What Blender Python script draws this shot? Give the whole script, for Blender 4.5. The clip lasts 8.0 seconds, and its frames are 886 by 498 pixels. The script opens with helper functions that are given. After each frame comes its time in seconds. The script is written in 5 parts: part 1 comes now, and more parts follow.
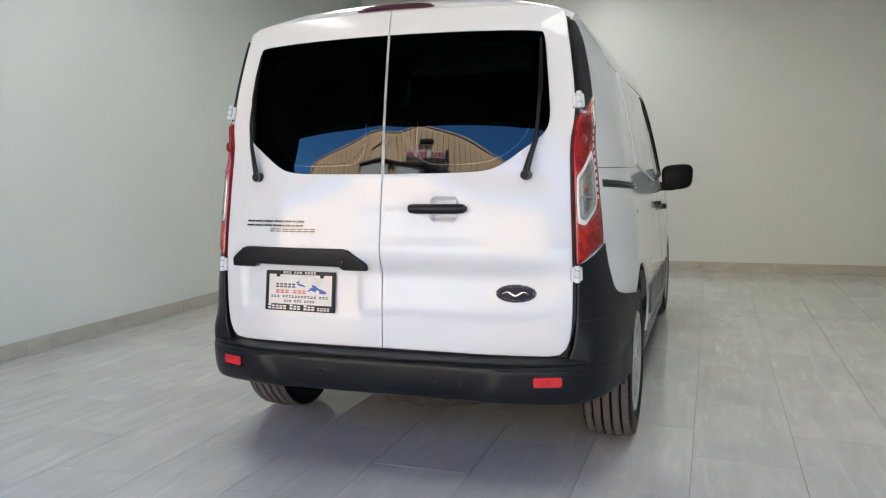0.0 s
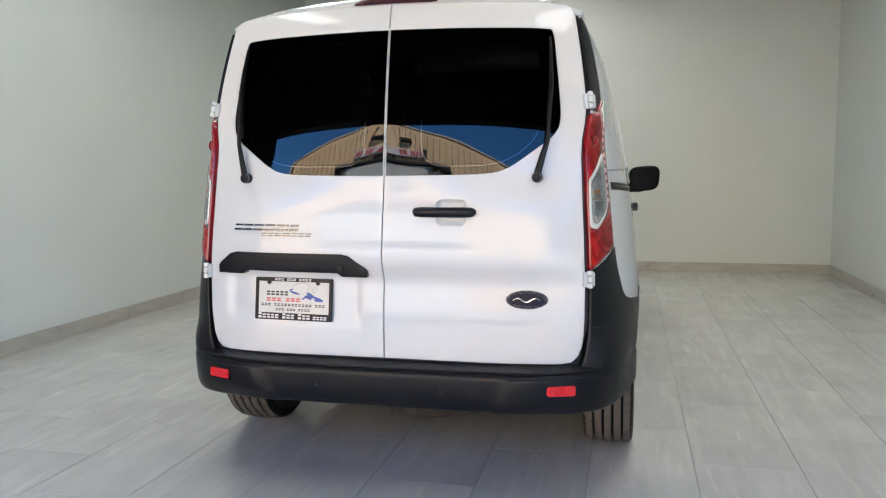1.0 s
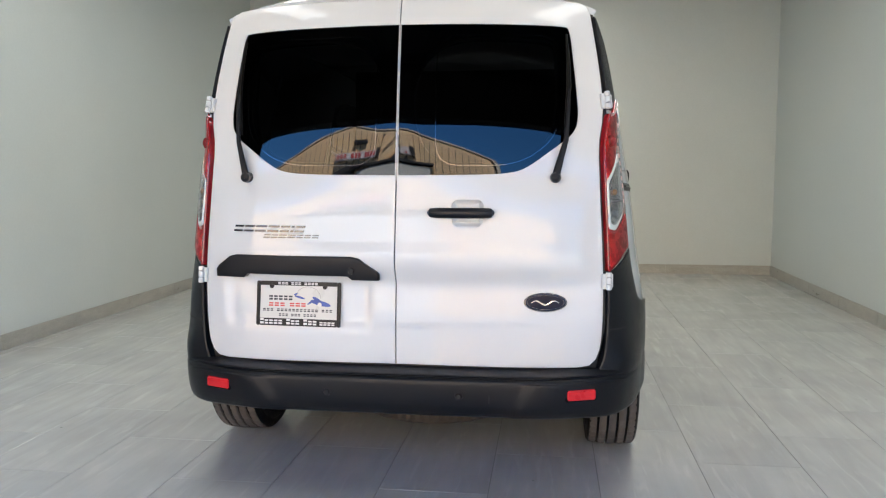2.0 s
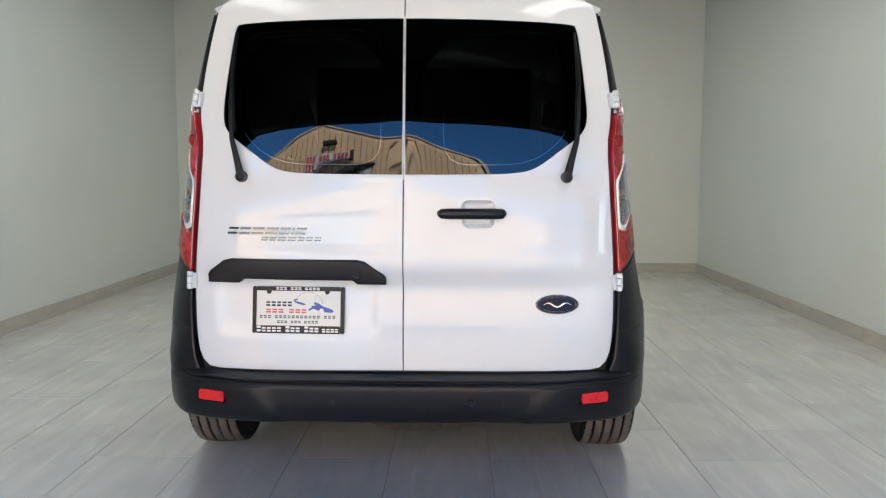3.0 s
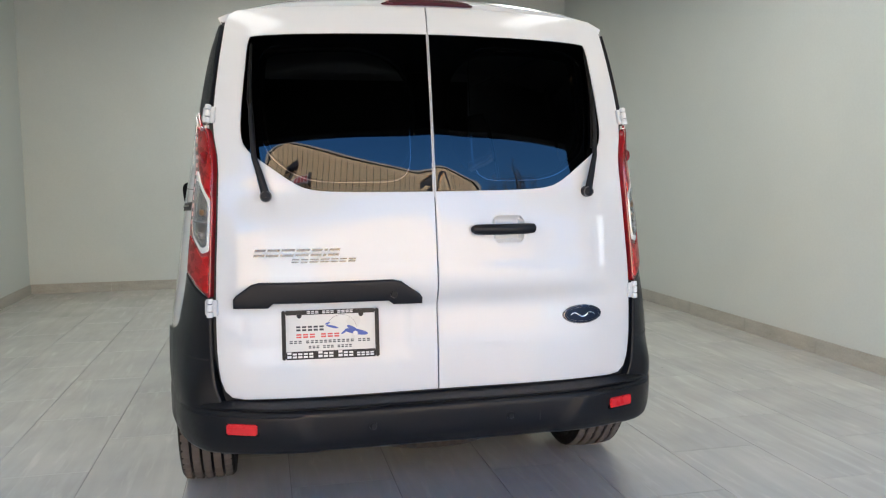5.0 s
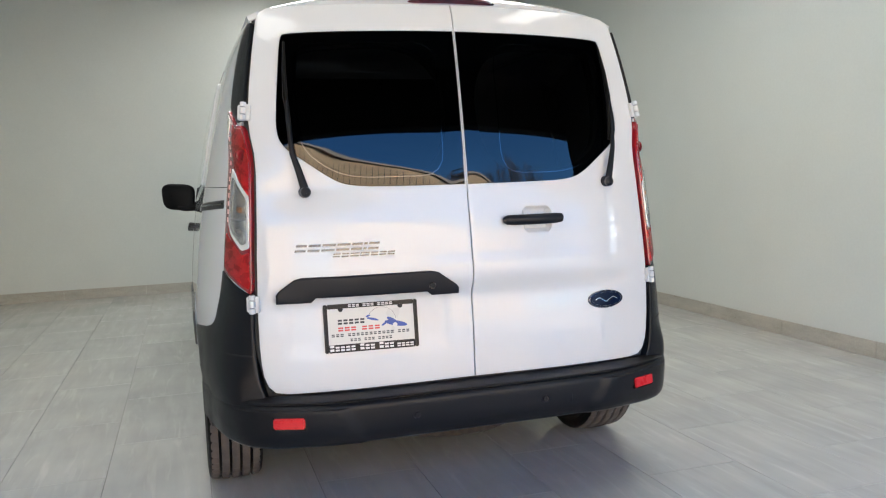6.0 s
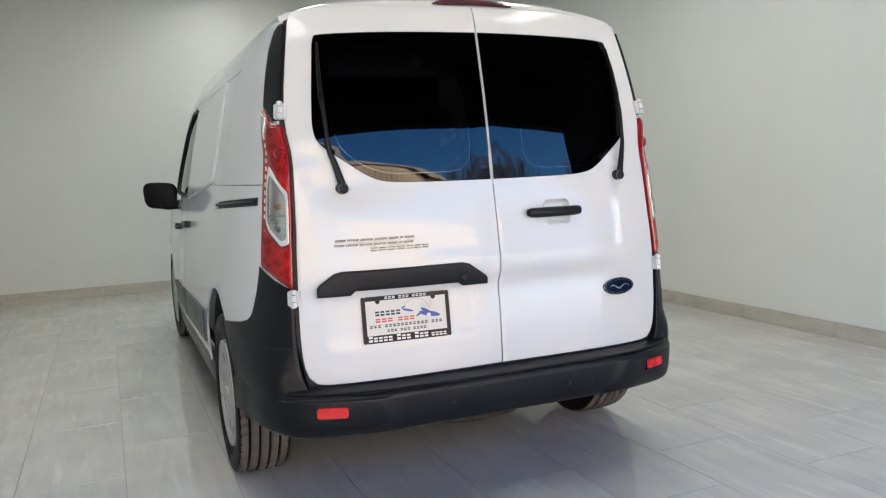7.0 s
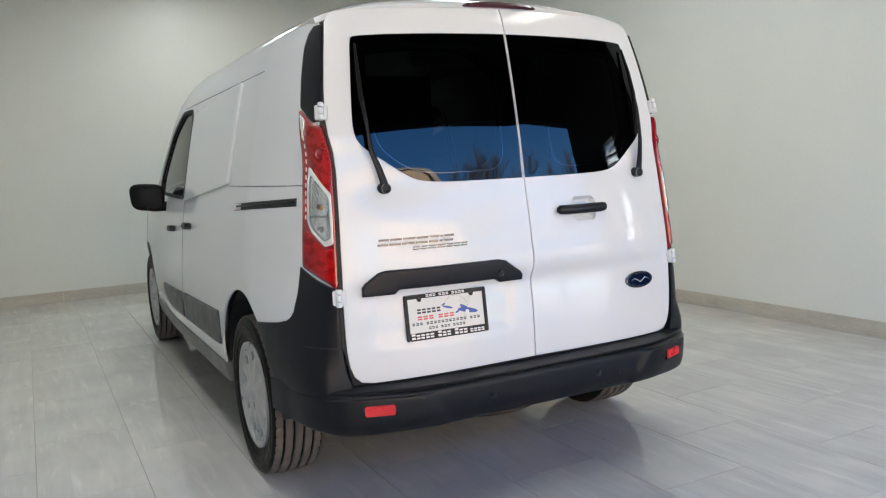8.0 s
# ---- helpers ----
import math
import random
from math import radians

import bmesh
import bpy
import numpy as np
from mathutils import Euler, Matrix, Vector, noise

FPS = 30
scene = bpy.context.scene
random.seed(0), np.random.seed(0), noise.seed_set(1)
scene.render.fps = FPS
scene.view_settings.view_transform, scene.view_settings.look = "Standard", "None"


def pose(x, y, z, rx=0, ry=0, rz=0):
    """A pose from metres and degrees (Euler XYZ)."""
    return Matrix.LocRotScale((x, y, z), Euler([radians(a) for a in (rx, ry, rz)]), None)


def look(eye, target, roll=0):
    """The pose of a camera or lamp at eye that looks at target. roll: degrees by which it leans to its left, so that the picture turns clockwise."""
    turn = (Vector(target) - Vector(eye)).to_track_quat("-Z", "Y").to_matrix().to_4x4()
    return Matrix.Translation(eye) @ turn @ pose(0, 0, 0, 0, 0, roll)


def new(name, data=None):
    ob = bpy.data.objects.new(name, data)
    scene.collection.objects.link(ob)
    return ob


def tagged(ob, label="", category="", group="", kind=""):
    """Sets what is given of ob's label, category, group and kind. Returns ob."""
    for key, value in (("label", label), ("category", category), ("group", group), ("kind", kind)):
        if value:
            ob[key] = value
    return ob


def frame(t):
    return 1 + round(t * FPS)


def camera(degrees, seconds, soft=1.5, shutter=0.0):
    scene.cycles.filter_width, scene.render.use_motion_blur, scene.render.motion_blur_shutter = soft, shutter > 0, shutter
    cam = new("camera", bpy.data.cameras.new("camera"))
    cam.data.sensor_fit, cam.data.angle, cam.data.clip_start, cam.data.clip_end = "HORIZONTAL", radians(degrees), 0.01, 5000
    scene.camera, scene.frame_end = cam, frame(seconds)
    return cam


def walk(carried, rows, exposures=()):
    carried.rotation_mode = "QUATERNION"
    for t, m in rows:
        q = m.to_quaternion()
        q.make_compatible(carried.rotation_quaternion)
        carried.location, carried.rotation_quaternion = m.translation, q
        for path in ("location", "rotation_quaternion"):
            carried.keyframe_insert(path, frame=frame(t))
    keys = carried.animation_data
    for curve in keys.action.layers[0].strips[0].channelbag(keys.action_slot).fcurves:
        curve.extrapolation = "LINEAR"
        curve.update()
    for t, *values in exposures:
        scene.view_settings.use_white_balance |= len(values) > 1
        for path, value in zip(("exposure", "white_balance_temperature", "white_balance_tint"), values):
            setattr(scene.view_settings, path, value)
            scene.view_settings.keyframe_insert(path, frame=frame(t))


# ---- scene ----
from mathutils.geometry import delaunay_2d_cdt

cam = camera(58.0, 8.0, soft=1.2)
PATH = [
    (0, (1.176, -2.65, 1.156), (0.539, -0.764, 0.957), -0.7),
    (0.5, (1.018, -2.639, 1.170), (0.473, -0.725, 0.970), -0.6),
    (1, (0.854, -2.617, 1.168), (0.403, -0.679, 0.965), -0.4),
    (1.5, (0.698, -2.61, 1.159), (0.333, -0.654, 0.960), -0.2),
    (3, (0.163, -2.532, 1.156), (0.14, -0.542, 0.959), 0.2),
    (3.5, (-0.001, -2.498, 1.171), (0.095, -0.51, 0.972), 0.2),
    (4, (-0.189, -2.472, 1.175), (0.039, -0.494, 0.986), 0.1),
    (4.5, (-0.364, -2.466, 1.196), (-0.029, -0.503, 1.011), -0.1),
    (6, (-0.91, -2.434, 1.174), (-0.305, -0.537, 0.989), -1.8),
    (6.5, (-1.06, -2.442, 1.178), (-0.387, -0.569, 0.985), -2.1),
    (7, (-1.268, -2.423, 1.188), (-0.501, -0.587, 0.985), -2.4),
    (7.5, (-1.437, -2.38, 1.236), (-0.589, -0.584, 1.001), -2.4),
    (8, (-1.609, -2.319, 1.210), (-0.698, -0.552, 0.994), -2.9),
]
walk(cam, [(t, look(eye, target, roll)) for t, eye, target, roll in PATH], exposures=((0.0, 2.86, 5950, 7), (8.0, 2.86, 5950, 7)))


# ---- light ----
world = bpy.data.worlds.new("world")
scene.world = world
world.use_nodes = True
SUN_UP, SUN_TURN = 42.0, 35.0
wn = world.node_tree.nodes
sky = wn.new("ShaderNodeTexSky")
sky.sky_type, sky.sun_disc = "NISHITA", False
sky.sun_elevation, sky.sun_rotation = radians(SUN_UP), radians(SUN_TURN)
sky.altitude, sky.air_density, sky.dust_density, sky.ozone_density = 1500, 1.0, 0.0, 4.0
wn["Background"].inputs["Strength"].default_value = 0.15
deep = wn.new("ShaderNodeHueSaturation")
deep.inputs["Saturation"].default_value, deep.inputs["Hue"].default_value = 1.22, 0.502
deep.inputs["Value"].default_value = 0.80
world.node_tree.links.new(sky.outputs["Color"], deep.inputs["Color"])
world.node_tree.links.new(deep.outputs["Color"], wn["Background"].inputs["Color"])
sun = new("sun", bpy.data.lights.new("sun", "SUN"))
sun.data.energy, sun.data.angle, sun.data.color = 5.0, radians(0.5), (1.0, 0.95, 0.87)
sun.matrix_world = look((8, 20, 22), (8 - math.sin(radians(SUN_TURN)), 20 - math.cos(radians(SUN_TURN)), 22 - math.tan(radians(SUN_UP))))


def fill_lamp_light(x, y, length, watts):
    """The light of one added ceiling panel, just under its diffuser."""
    ob = new("fill_light", bpy.data.lights.new("fill_light", "AREA"))
    ob.data.shape, ob.data.size, ob.data.size_y, ob.data.energy, ob.data.color = "RECTANGLE", 0.44, length, watts, (1.0, 0.95, 0.89)
    ob.matrix_world = pose(x, y, 3.18)


# No lamp is in view; these are added to brighten walls and van sides.
FILL_LAMPS = [(x, y, length, watts) for x in (-1.35, 1.35) for y, length, watts in ((-0.35, 1.7, 0.9), (1.9, 2.2, 2.55))] + [(0.0, 4.6, 2.6, 3.4)]
for lx, ly, span, power in FILL_LAMPS:
    fill_lamp_light(lx, ly, span, power)


# ---- materials ----
def node_mat(name):
    m = bpy.data.materials.new(name)
    m.use_nodes = True
    return m, m.node_tree.nodes, m.node_tree.links, m.node_tree.nodes["Principled BSDF"]


def ramp_between(nodes, links, fac, a, b, lo=0.3, hi=0.7):
    r = nodes.new("ShaderNodeValToRGB")
    r.color_ramp.elements[0].position, r.color_ramp.elements[1].position = lo, hi
    r.color_ramp.elements[0].color, r.color_ramp.elements[1].color = (*a, 1), (*b, 1)
    links.new(fac, r.inputs["Fac"])
    return r.outputs["Color"]


def noise_tex(nodes, links, scale, detail=4, rough=0.55, stretch=None, space="Object"):
    n = nodes.new("ShaderNodeTexNoise")
    n.inputs["Scale"].default_value, n.inputs["Detail"].default_value, n.inputs["Roughness"].default_value = scale, detail, rough
    c = nodes.new("ShaderNodeTexCoord")
    if stretch:
        mp = nodes.new("ShaderNodeMapping")
        mp.inputs["Scale"].default_value = stretch
        links.new(c.outputs[space], mp.inputs["Vector"])
        links.new(mp.outputs["Vector"], n.inputs["Vector"])
    else:
        links.new(c.outputs[space], n.inputs["Vector"])
    return n.outputs["Fac"]


def surface(name, col, rough=0.5, metal=0.0, vary=0.06, scale=6.0, fine=220.0, bump=0.0, bump_scale=200.0, coat=0.0, rough_vary=0.08, spec=0.5, stretch=None):
    """Painted, moulded or cast surface: colour varied at a broad and a fine scale, uneven gloss, fine relief."""
    m, nodes, links, p = node_mat(name)
    broad, grain = noise_tex(nodes, links, scale, 4, 0.6, stretch), noise_tex(nodes, links, fine, 2)
    mix = nodes.new("ShaderNodeMath")
    mix.operation = "MULTIPLY_ADD"
    mix.inputs[1].default_value, mix.inputs[2].default_value = 0.35, 0.0
    links.new(grain, mix.inputs[0])
    add = nodes.new("ShaderNodeMath")
    add.operation = "MULTIPLY_ADD"
    add.inputs[1].default_value = 0.65
    links.new(broad, add.inputs[0])
    links.new(mix.outputs[0], add.inputs[2])
    lo, hi = [c * (1 - vary) for c in col], [min(c * (1 + vary), 1) for c in col]
    links.new(ramp_between(nodes, links, add.outputs[0], lo, hi), p.inputs["Base Color"])
    rr = nodes.new("ShaderNodeMapRange")
    rr.inputs["From Min"].default_value, rr.inputs["From Max"].default_value = 0.3, 0.7
    rr.inputs["To Min"].default_value, rr.inputs["To Max"].default_value = max(rough - rough_vary, 0.02), min(rough + rough_vary, 1)
    links.new(broad, rr.inputs["Value"])
    links.new(rr.outputs[0], p.inputs["Roughness"])
    p.inputs["Metallic"].default_value, p.inputs["Specular IOR Level"].default_value = metal, spec
    p.inputs["Coat Weight"].default_value, p.inputs["Coat Roughness"].default_value = coat, 0.03
    if bump:
        b = nodes.new("ShaderNodeBump")
        b.inputs["Strength"].default_value, b.inputs["Distance"].default_value = bump, 0.002
        links.new(noise_tex(nodes, links, bump_scale, 3), b.inputs["Height"])
        links.new(b.outputs["Normal"], p.inputs["Normal"])
    return m


def glass(name, tint, ior=1.52, rough=0.0):
    """A pane: tinted see-through with a clear gloss by its index."""
    m, nodes, links, p = node_mat(name)
    nodes.remove(p)
    t, g, f, mx = nodes.new("ShaderNodeBsdfTransparent"), nodes.new("ShaderNodeBsdfGlossy"), nodes.new("ShaderNodeFresnel"), nodes.new("ShaderNodeMixShader")
    t.inputs["Color"].default_value = (*tint, 1)
    g.inputs["Roughness"].default_value = rough
    f.inputs["IOR"].default_value = ior
    links.new(f.outputs[0], mx.inputs[0])
    links.new(t.outputs[0], mx.inputs[1])
    links.new(g.outputs[0], mx.inputs[2])
    links.new(mx.outputs[0], nodes["Material Output"].inputs["Surface"])
    return m


def floor_tile_mat():
    """Glazed porcelain with cloudy grey streaks along its length, each tile its own."""
    m, nodes, links, p = node_mat("grey_porcelain")
    info, c = nodes.new("ShaderNodeObjectInfo"), nodes.new("ShaderNodeTexCoord")
    off = nodes.new("ShaderNodeVectorMath")
    off.operation = "MULTIPLY_ADD"
    off.inputs[1].default_value = (37.0, 61.0, 13.0)
    links.new(info.outputs["Random"], off.inputs[0])
    links.new(c.outputs["Object"], off.inputs[2])
    rot = nodes.new("ShaderNodeMapping")
    rot.inputs["Rotation"].default_value = (0, 0, radians(11))
    rot.inputs["Scale"].default_value = (9.0, 1.1, 1.0)
    links.new(off.outputs[0], rot.inputs["Vector"])
    streak, cloud, grain = (nodes.new("ShaderNodeTexNoise") for _ in range(3))
    streak.inputs["Scale"].default_value, streak.inputs["Detail"].default_value, streak.inputs["Distortion"].default_value = 1.6, 7, 0.6
    cloud.inputs["Scale"].default_value, cloud.inputs["Detail"].default_value = 2.6, 3
    grain.inputs["Scale"].default_value, grain.inputs["Detail"].default_value = 320, 2
    links.new(rot.outputs["Vector"], streak.inputs["Vector"])
    links.new(off.outputs[0], cloud.inputs["Vector"])
    links.new(off.outputs[0], grain.inputs["Vector"])
    a = ramp_between(nodes, links, streak.outputs["Fac"], (0.49, 0.487, 0.462), (0.56, 0.557, 0.53), 0.30, 0.72)
    b = ramp_between(nodes, links, cloud.outputs["Fac"], (0.91, 0.915, 0.92), (1.05, 1.045, 1.03), 0.30, 0.70)
    tone = nodes.new("ShaderNodeMapRange")
    tone.inputs["To Min"].default_value, tone.inputs["To Max"].default_value = 0.975, 1.02
    links.new(info.outputs["Random"], tone.inputs["Value"])
    m1, m2 = nodes.new("ShaderNodeMixRGB"), nodes.new("ShaderNodeMixRGB")
    for k in (m1, m2):
        k.blend_type, k.inputs["Fac"].default_value = "MULTIPLY", 1.0
    links.new(a, m1.inputs[1]), links.new(b, m1.inputs[2])
    links.new(m1.outputs[0], m2.inputs[1]), links.new(tone.outputs[0], m2.inputs[2])
    spot, near = nodes.new("ShaderNodeTexVoronoi"), nodes.new("ShaderNodeMapRange")
    spot.inputs["Scale"].default_value = 3.4
    near.inputs["From Min"].default_value, near.inputs["From Max"].default_value = 0.010, 0.024
    near.inputs["To Min"].default_value, near.inputs["To Max"].default_value = 0.45, 1.0
    links.new(off.outputs[0], spot.inputs["Vector"])
    links.new(spot.outputs["Distance"], near.inputs["Value"])
    fine_map, vein = nodes.new("ShaderNodeMapping"), nodes.new("ShaderNodeTexNoise")
    fine_map.inputs["Rotation"].default_value, fine_map.inputs["Scale"].default_value = (0, 0, radians(11)), (26.0, 3.0, 1.0)
    vein.inputs["Scale"].default_value, vein.inputs["Detail"].default_value, vein.inputs["Distortion"].default_value = 1.0, 5, 0.8
    links.new(off.outputs[0], fine_map.inputs["Vector"])
    links.new(fine_map.outputs["Vector"], vein.inputs["Vector"])
    veins = ramp_between(nodes, links, vein.outputs["Fac"], (0.985, 0.985, 0.985), (1.15, 1.15, 1.145), 0.56, 0.78)
    m4 = nodes.new("ShaderNodeMixRGB")
    m4.blend_type, m4.inputs["Fac"].default_value = "MULTIPLY", 1.0
    links.new(m2.outputs[0], m4.inputs[1]), links.new(veins, m4.inputs[2])
    m3 = nodes.new("ShaderNodeMixRGB")
    m3.blend_type, m3.inputs["Fac"].default_value = "MULTIPLY", 1.0
    links.new(m4.outputs[0], m3.inputs[1]), links.new(near.outputs[0], m3.inputs[2])
    links.new(m3.outputs[0], p.inputs["Base Color"])
    p.inputs["IOR"].default_value = 1.75
    r = nodes.new("ShaderNodeMapRange")
    r.inputs["To Min"].default_value, r.inputs["To Max"].default_value = 0.02, 0.06
    links.new(cloud.outputs["Fac"], r.inputs["Value"])
    links.new(r.outputs[0], p.inputs["Roughness"])
    bp = nodes.new("ShaderNodeBump")
    bp.inputs["Strength"].default_value, bp.inputs["Distance"].default_value = 0.04, 0.0012
    links.new(cloud.outputs["Fac"], bp.inputs["Height"])
    links.new(bp.outputs["Normal"], p.inputs["Normal"])
    return m


WHITE = surface("white_car_paint", (0.575, 0.60, 0.62), 0.6, 0, 0.012, 3, 500, 0.0, 900, coat=1.0, rough_vary=0.03, spec=0.05)
WHITE.node_tree.nodes["Principled BSDF"].inputs["Coat IOR"].default_value = 1.46
WHITE.node_tree.nodes["Principled BSDF"].inputs["Coat Roughness"].default_value = 0.01
BLACK_PLASTIC = surface("grained_black_plastic", (0.0044, 0.0052, 0.0074), 0.38, 0, 0.15, 9, 300, 0.2, 900, spec=0.26)
GLOSS_BLACK = surface("gloss_black_trim", (0.006, 0.006, 0.0065), 0.22, 0, 0.1, 9, 300, rough_vary=0.04, spec=0.2)
RUBBER = surface("tyre_rubber", (0.006, 0.0058, 0.0055), 0.45, 0, 0.22, 22, 160, 0.3, 300, spec=0.09)
TREAD_RUBBER = surface("tyre_tread_rubber", (0.090, 0.077, 0.070), 0.8, 0, 0.2, 22, 160, 0.3, 300)
SEAL = surface("rubber_seal", (0.008, 0.008, 0.008), 0.6, 0, 0.1)
GREY_SEAL = surface("grey_glazing_seal", (0.42, 0.42, 0.42), 0.5)
SLOT_GREY = surface("slot_shadow_grey", (0.30, 0.30, 0.305), 0.4, 0.4)
HUBCAP = surface("silver_wheel_cover", (0.36, 0.365, 0.365), 0.34, 0.35, 0.05, 14, 400)
CHROME = surface("chrome", (0.82, 0.83, 0.84), 0.08, 1.0, 0.02, rough_vary=0.03)
BADGE_ALLOY = surface("badge_alloy", (0.16, 0.16, 0.165), 0.25, 0.8, 0.10, 60, 400)
BADGE_CHROME = surface("badge_chrome", (0.11, 0.11, 0.112), 0.22, 0.85, 0.25, 60, 400)
REFLECTOR = surface("lamp_reflector", (0.78, 0.77, 0.74), 0.18, 0.85, 0.12, 40, 300, 0.5, 90, rough_vary=0.06)
DARK_STEEL = surface("underbody_steel", (0.024, 0.019, 0.016), 0.7, 0.3, 0.3, 8, 90, 0.3, 120)
LINER = surface("cargo_liner", (0.10, 0.10, 0.102), 0.8, 0, 0.1)
GREY_CLAD = surface("dark_grey_cladding", (0.06, 0.062, 0.064), 0.45, 0, 0.1, 9, 300, 0.3, 700)
SILL_GREY = surface("grey_sill_plastic", (0.13, 0.13, 0.13), 0.5, 0, 0.12, 9, 300, 0.2, 700)
PLATE_WHITE = surface("plate_white", (0.56, 0.57, 0.55), 0.35, 0, 0.03)
FRAME_GREY = surface("plate_frame_black", (0.012, 0.011, 0.011), 0.4, 0, 0.1, spec=0.25)
INK = surface("dark_print", (0.03, 0.032, 0.04), 0.5)
RED_INK = surface("red_print", (0.52, 0.06, 0.05), 0.5)
BLUE_INK = surface("blue_print", (0.05, 0.09, 0.34), 0.5)
WHITE_INK = surface("white_print", (0.62, 0.62, 0.62), 0.5)
BADGE_BLUE = surface("badge_blue_enamel", (0.004, 0.008, 0.026), 0.22, 0, 0.1, spec=0.10)
MUDDY = surface("muddy_spare_rubber", (0.034, 0.027, 0.022), 0.85, 0, 0.3, 20, 90, 0.4, 120)
RED_REFLECT = surface("red_retro_reflector", (0.52, 0.018, 0.026), 0.3, 0, 0.06, 30, 700, 0.4, 700, spec=0.2)
MIRROR_BLACK = surface("matt_mirror_black", (0.006, 0.006, 0.0065), 0.35, 0, 0.1, 9, 300, spec=0.07)
AMBER = surface("amber_bulb", (0.42, 0.22, 0.10), 0.3)
BULB = surface("bulb_grey", (0.30, 0.30, 0.30), 0.25)
RED_LENS = glass("red_lamp_lens", (0.88, 0.05, 0.06))
RED_REFLECTOR = surface("red_lit_reflector", (0.80, 0.78, 0.78), 0.28, 0.25, 0.25, 26, 120, 0.6, 70)
RED_BULB = surface("red_bulb_holder", (0.20, 0.006, 0.008), 0.25)
DEEP_RED = surface("deep_red_lamp_edge", (0.22, 0.006, 0.010), 0.16, 0, 0.12, 30, 90, 0.2, 140, coat=0.8)
CLEAR_LENS = glass("clear_lamp_lens", (0.93, 0.93, 0.93))
REAR_GLASS = glass("black_tinted_glass", (0.075, 0.078, 0.082), 1.51)
SIDE_GLASS = glass("light_tinted_glass", (0.30, 0.33, 0.32), 1.55)
TILE = floor_tile_mat()
GROUT = surface("dark_grout", (0.24, 0.234, 0.22), 0.8, 0, 0.2, 30)
SKIRTING = surface("porcelain_skirting", (0.385, 0.37, 0.325), 0.35, 0, 0.2, 5, 90, 0.1, 60, stretch=(1, 1, 3))
WALL_PAINT = surface("pale_grey_wall_paint", (0.575, 0.61, 0.582), 0.40, 0, 0.05, 0.9, 60, 0.10, 45, rough_vary=0.08)
# Assumed entrance lining, out of view; dark so the rear glass mirrors black.
ENTRANCE_DARK = surface("dark_for_reflection", (0.030, 0.0295, 0.0287), 0.85, 0, 0.15, 2.0, 60, spec=0.05)
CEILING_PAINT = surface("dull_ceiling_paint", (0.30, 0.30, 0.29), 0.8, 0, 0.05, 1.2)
CONCRETE = surface("yard_concrete", (0.36, 0.35, 0.33), 0.85, 0, 0.15, 0.7, 30, 0.3, 40)
TAN_STEEL = surface("tan_painted_steel_cladding", (0.88, 0.60, 0.33), 0.45, 0, 0.08, 0.6, 14)
DARK_TRIM = surface("dark_brown_trim", (0.045, 0.035, 0.03), 0.5, 0, 0.1)
ROOF_STEEL = surface("grey_steel_roofing", (0.55, 0.45, 0.34), 0.5, 0.0, 0.1)
DOOR_PAINT = surface("pale_roller_door", (0.60, 0.55, 0.48), 0.5, 0, 0.05)
BARK = surface("bare_grey_bark", (0.13, 0.095, 0.07), 0.9, 0, 0.25, 12, 60, 0.4, 40)
SIGN_PINK = surface("sign_white_panel", (0.75, 0.66, 0.62), 0.4, 0, 0.04)
DIFFUSER, dn, dl, dp = node_mat("lamp_diffuser")
dp.inputs["Base Color"].default_value, dp.inputs["Emission Color"].default_value, dp.inputs["Emission Strength"].default_value = (0.8, 0.8, 0.8, 1), (1.0, 0.93, 0.82, 1), 0.6
PANE, fn, fl, fp = node_mat("frosted_window_pane")
through_light = fn.new("ShaderNodeBsdfTranslucent")
through_light.inputs["Color"].default_value = (0.92, 0.93, 0.92, 1)
fl.new(through_light.outputs[0], fn["Material Output"].inputs["Surface"])
WINDOW_FRAME = surface("white_window_frame", (0.70, 0.70, 0.68), 0.4)


# ---- mesh helpers ----
def empty(name, x=0, y=0, z=0):
    ob = new(name)
    ob.empty_display_size = 0.1
    ob.matrix_world = pose(x, y, z)
    return ob


def part(name, bm, material, parent=None, label="", smooth=True):
    me = bpy.data.meshes.new(name)
    bmesh.ops.recalc_face_normals(bm, faces=bm.faces)
    bm.to_mesh(me)
    bm.free()
    me.materials.append(material)
    if smooth:
        me.polygons.foreach_set("use_smooth", [True] * len(me.polygons))
        me.set_sharp_from_angle(angle=radians(38))
    ob = new(name, me)
    if parent:
        ob.parent = parent
        ob.matrix_parent_inverse = parent.matrix_world.inverted()
    if label:
        ob["label"] = label
    return ob


def box(bm, x0, x1, y0, y1, z0, z1, bevel=0.0, m=None):
    r = bmesh.ops.create_cube(bm, size=1.0)
    vs = r["verts"]
    bmesh.ops.scale(bm, vec=(x1 - x0, y1 - y0, z1 - z0), verts=vs)
    bmesh.ops.translate(bm, vec=((x0 + x1) / 2, (y0 + y1) / 2, (z0 + z1) / 2), verts=vs)
    if bevel:
        es = list({e for v in vs for e in v.link_edges})
        out = bmesh.ops.bevel(bm, geom=es, offset=bevel, segments=2, affect="EDGES", clamp_overlap=True)
        vs = list({v for f in out["faces"] for v in f.verts} | {v for v in vs if v.is_valid})
    if m is not None:
        bmesh.ops.transform(bm, matrix=m, verts=vs)
    return vs


def boxed(*a, **k):
    bm = bmesh.new()
    box(bm, *a, **k)
    return bm


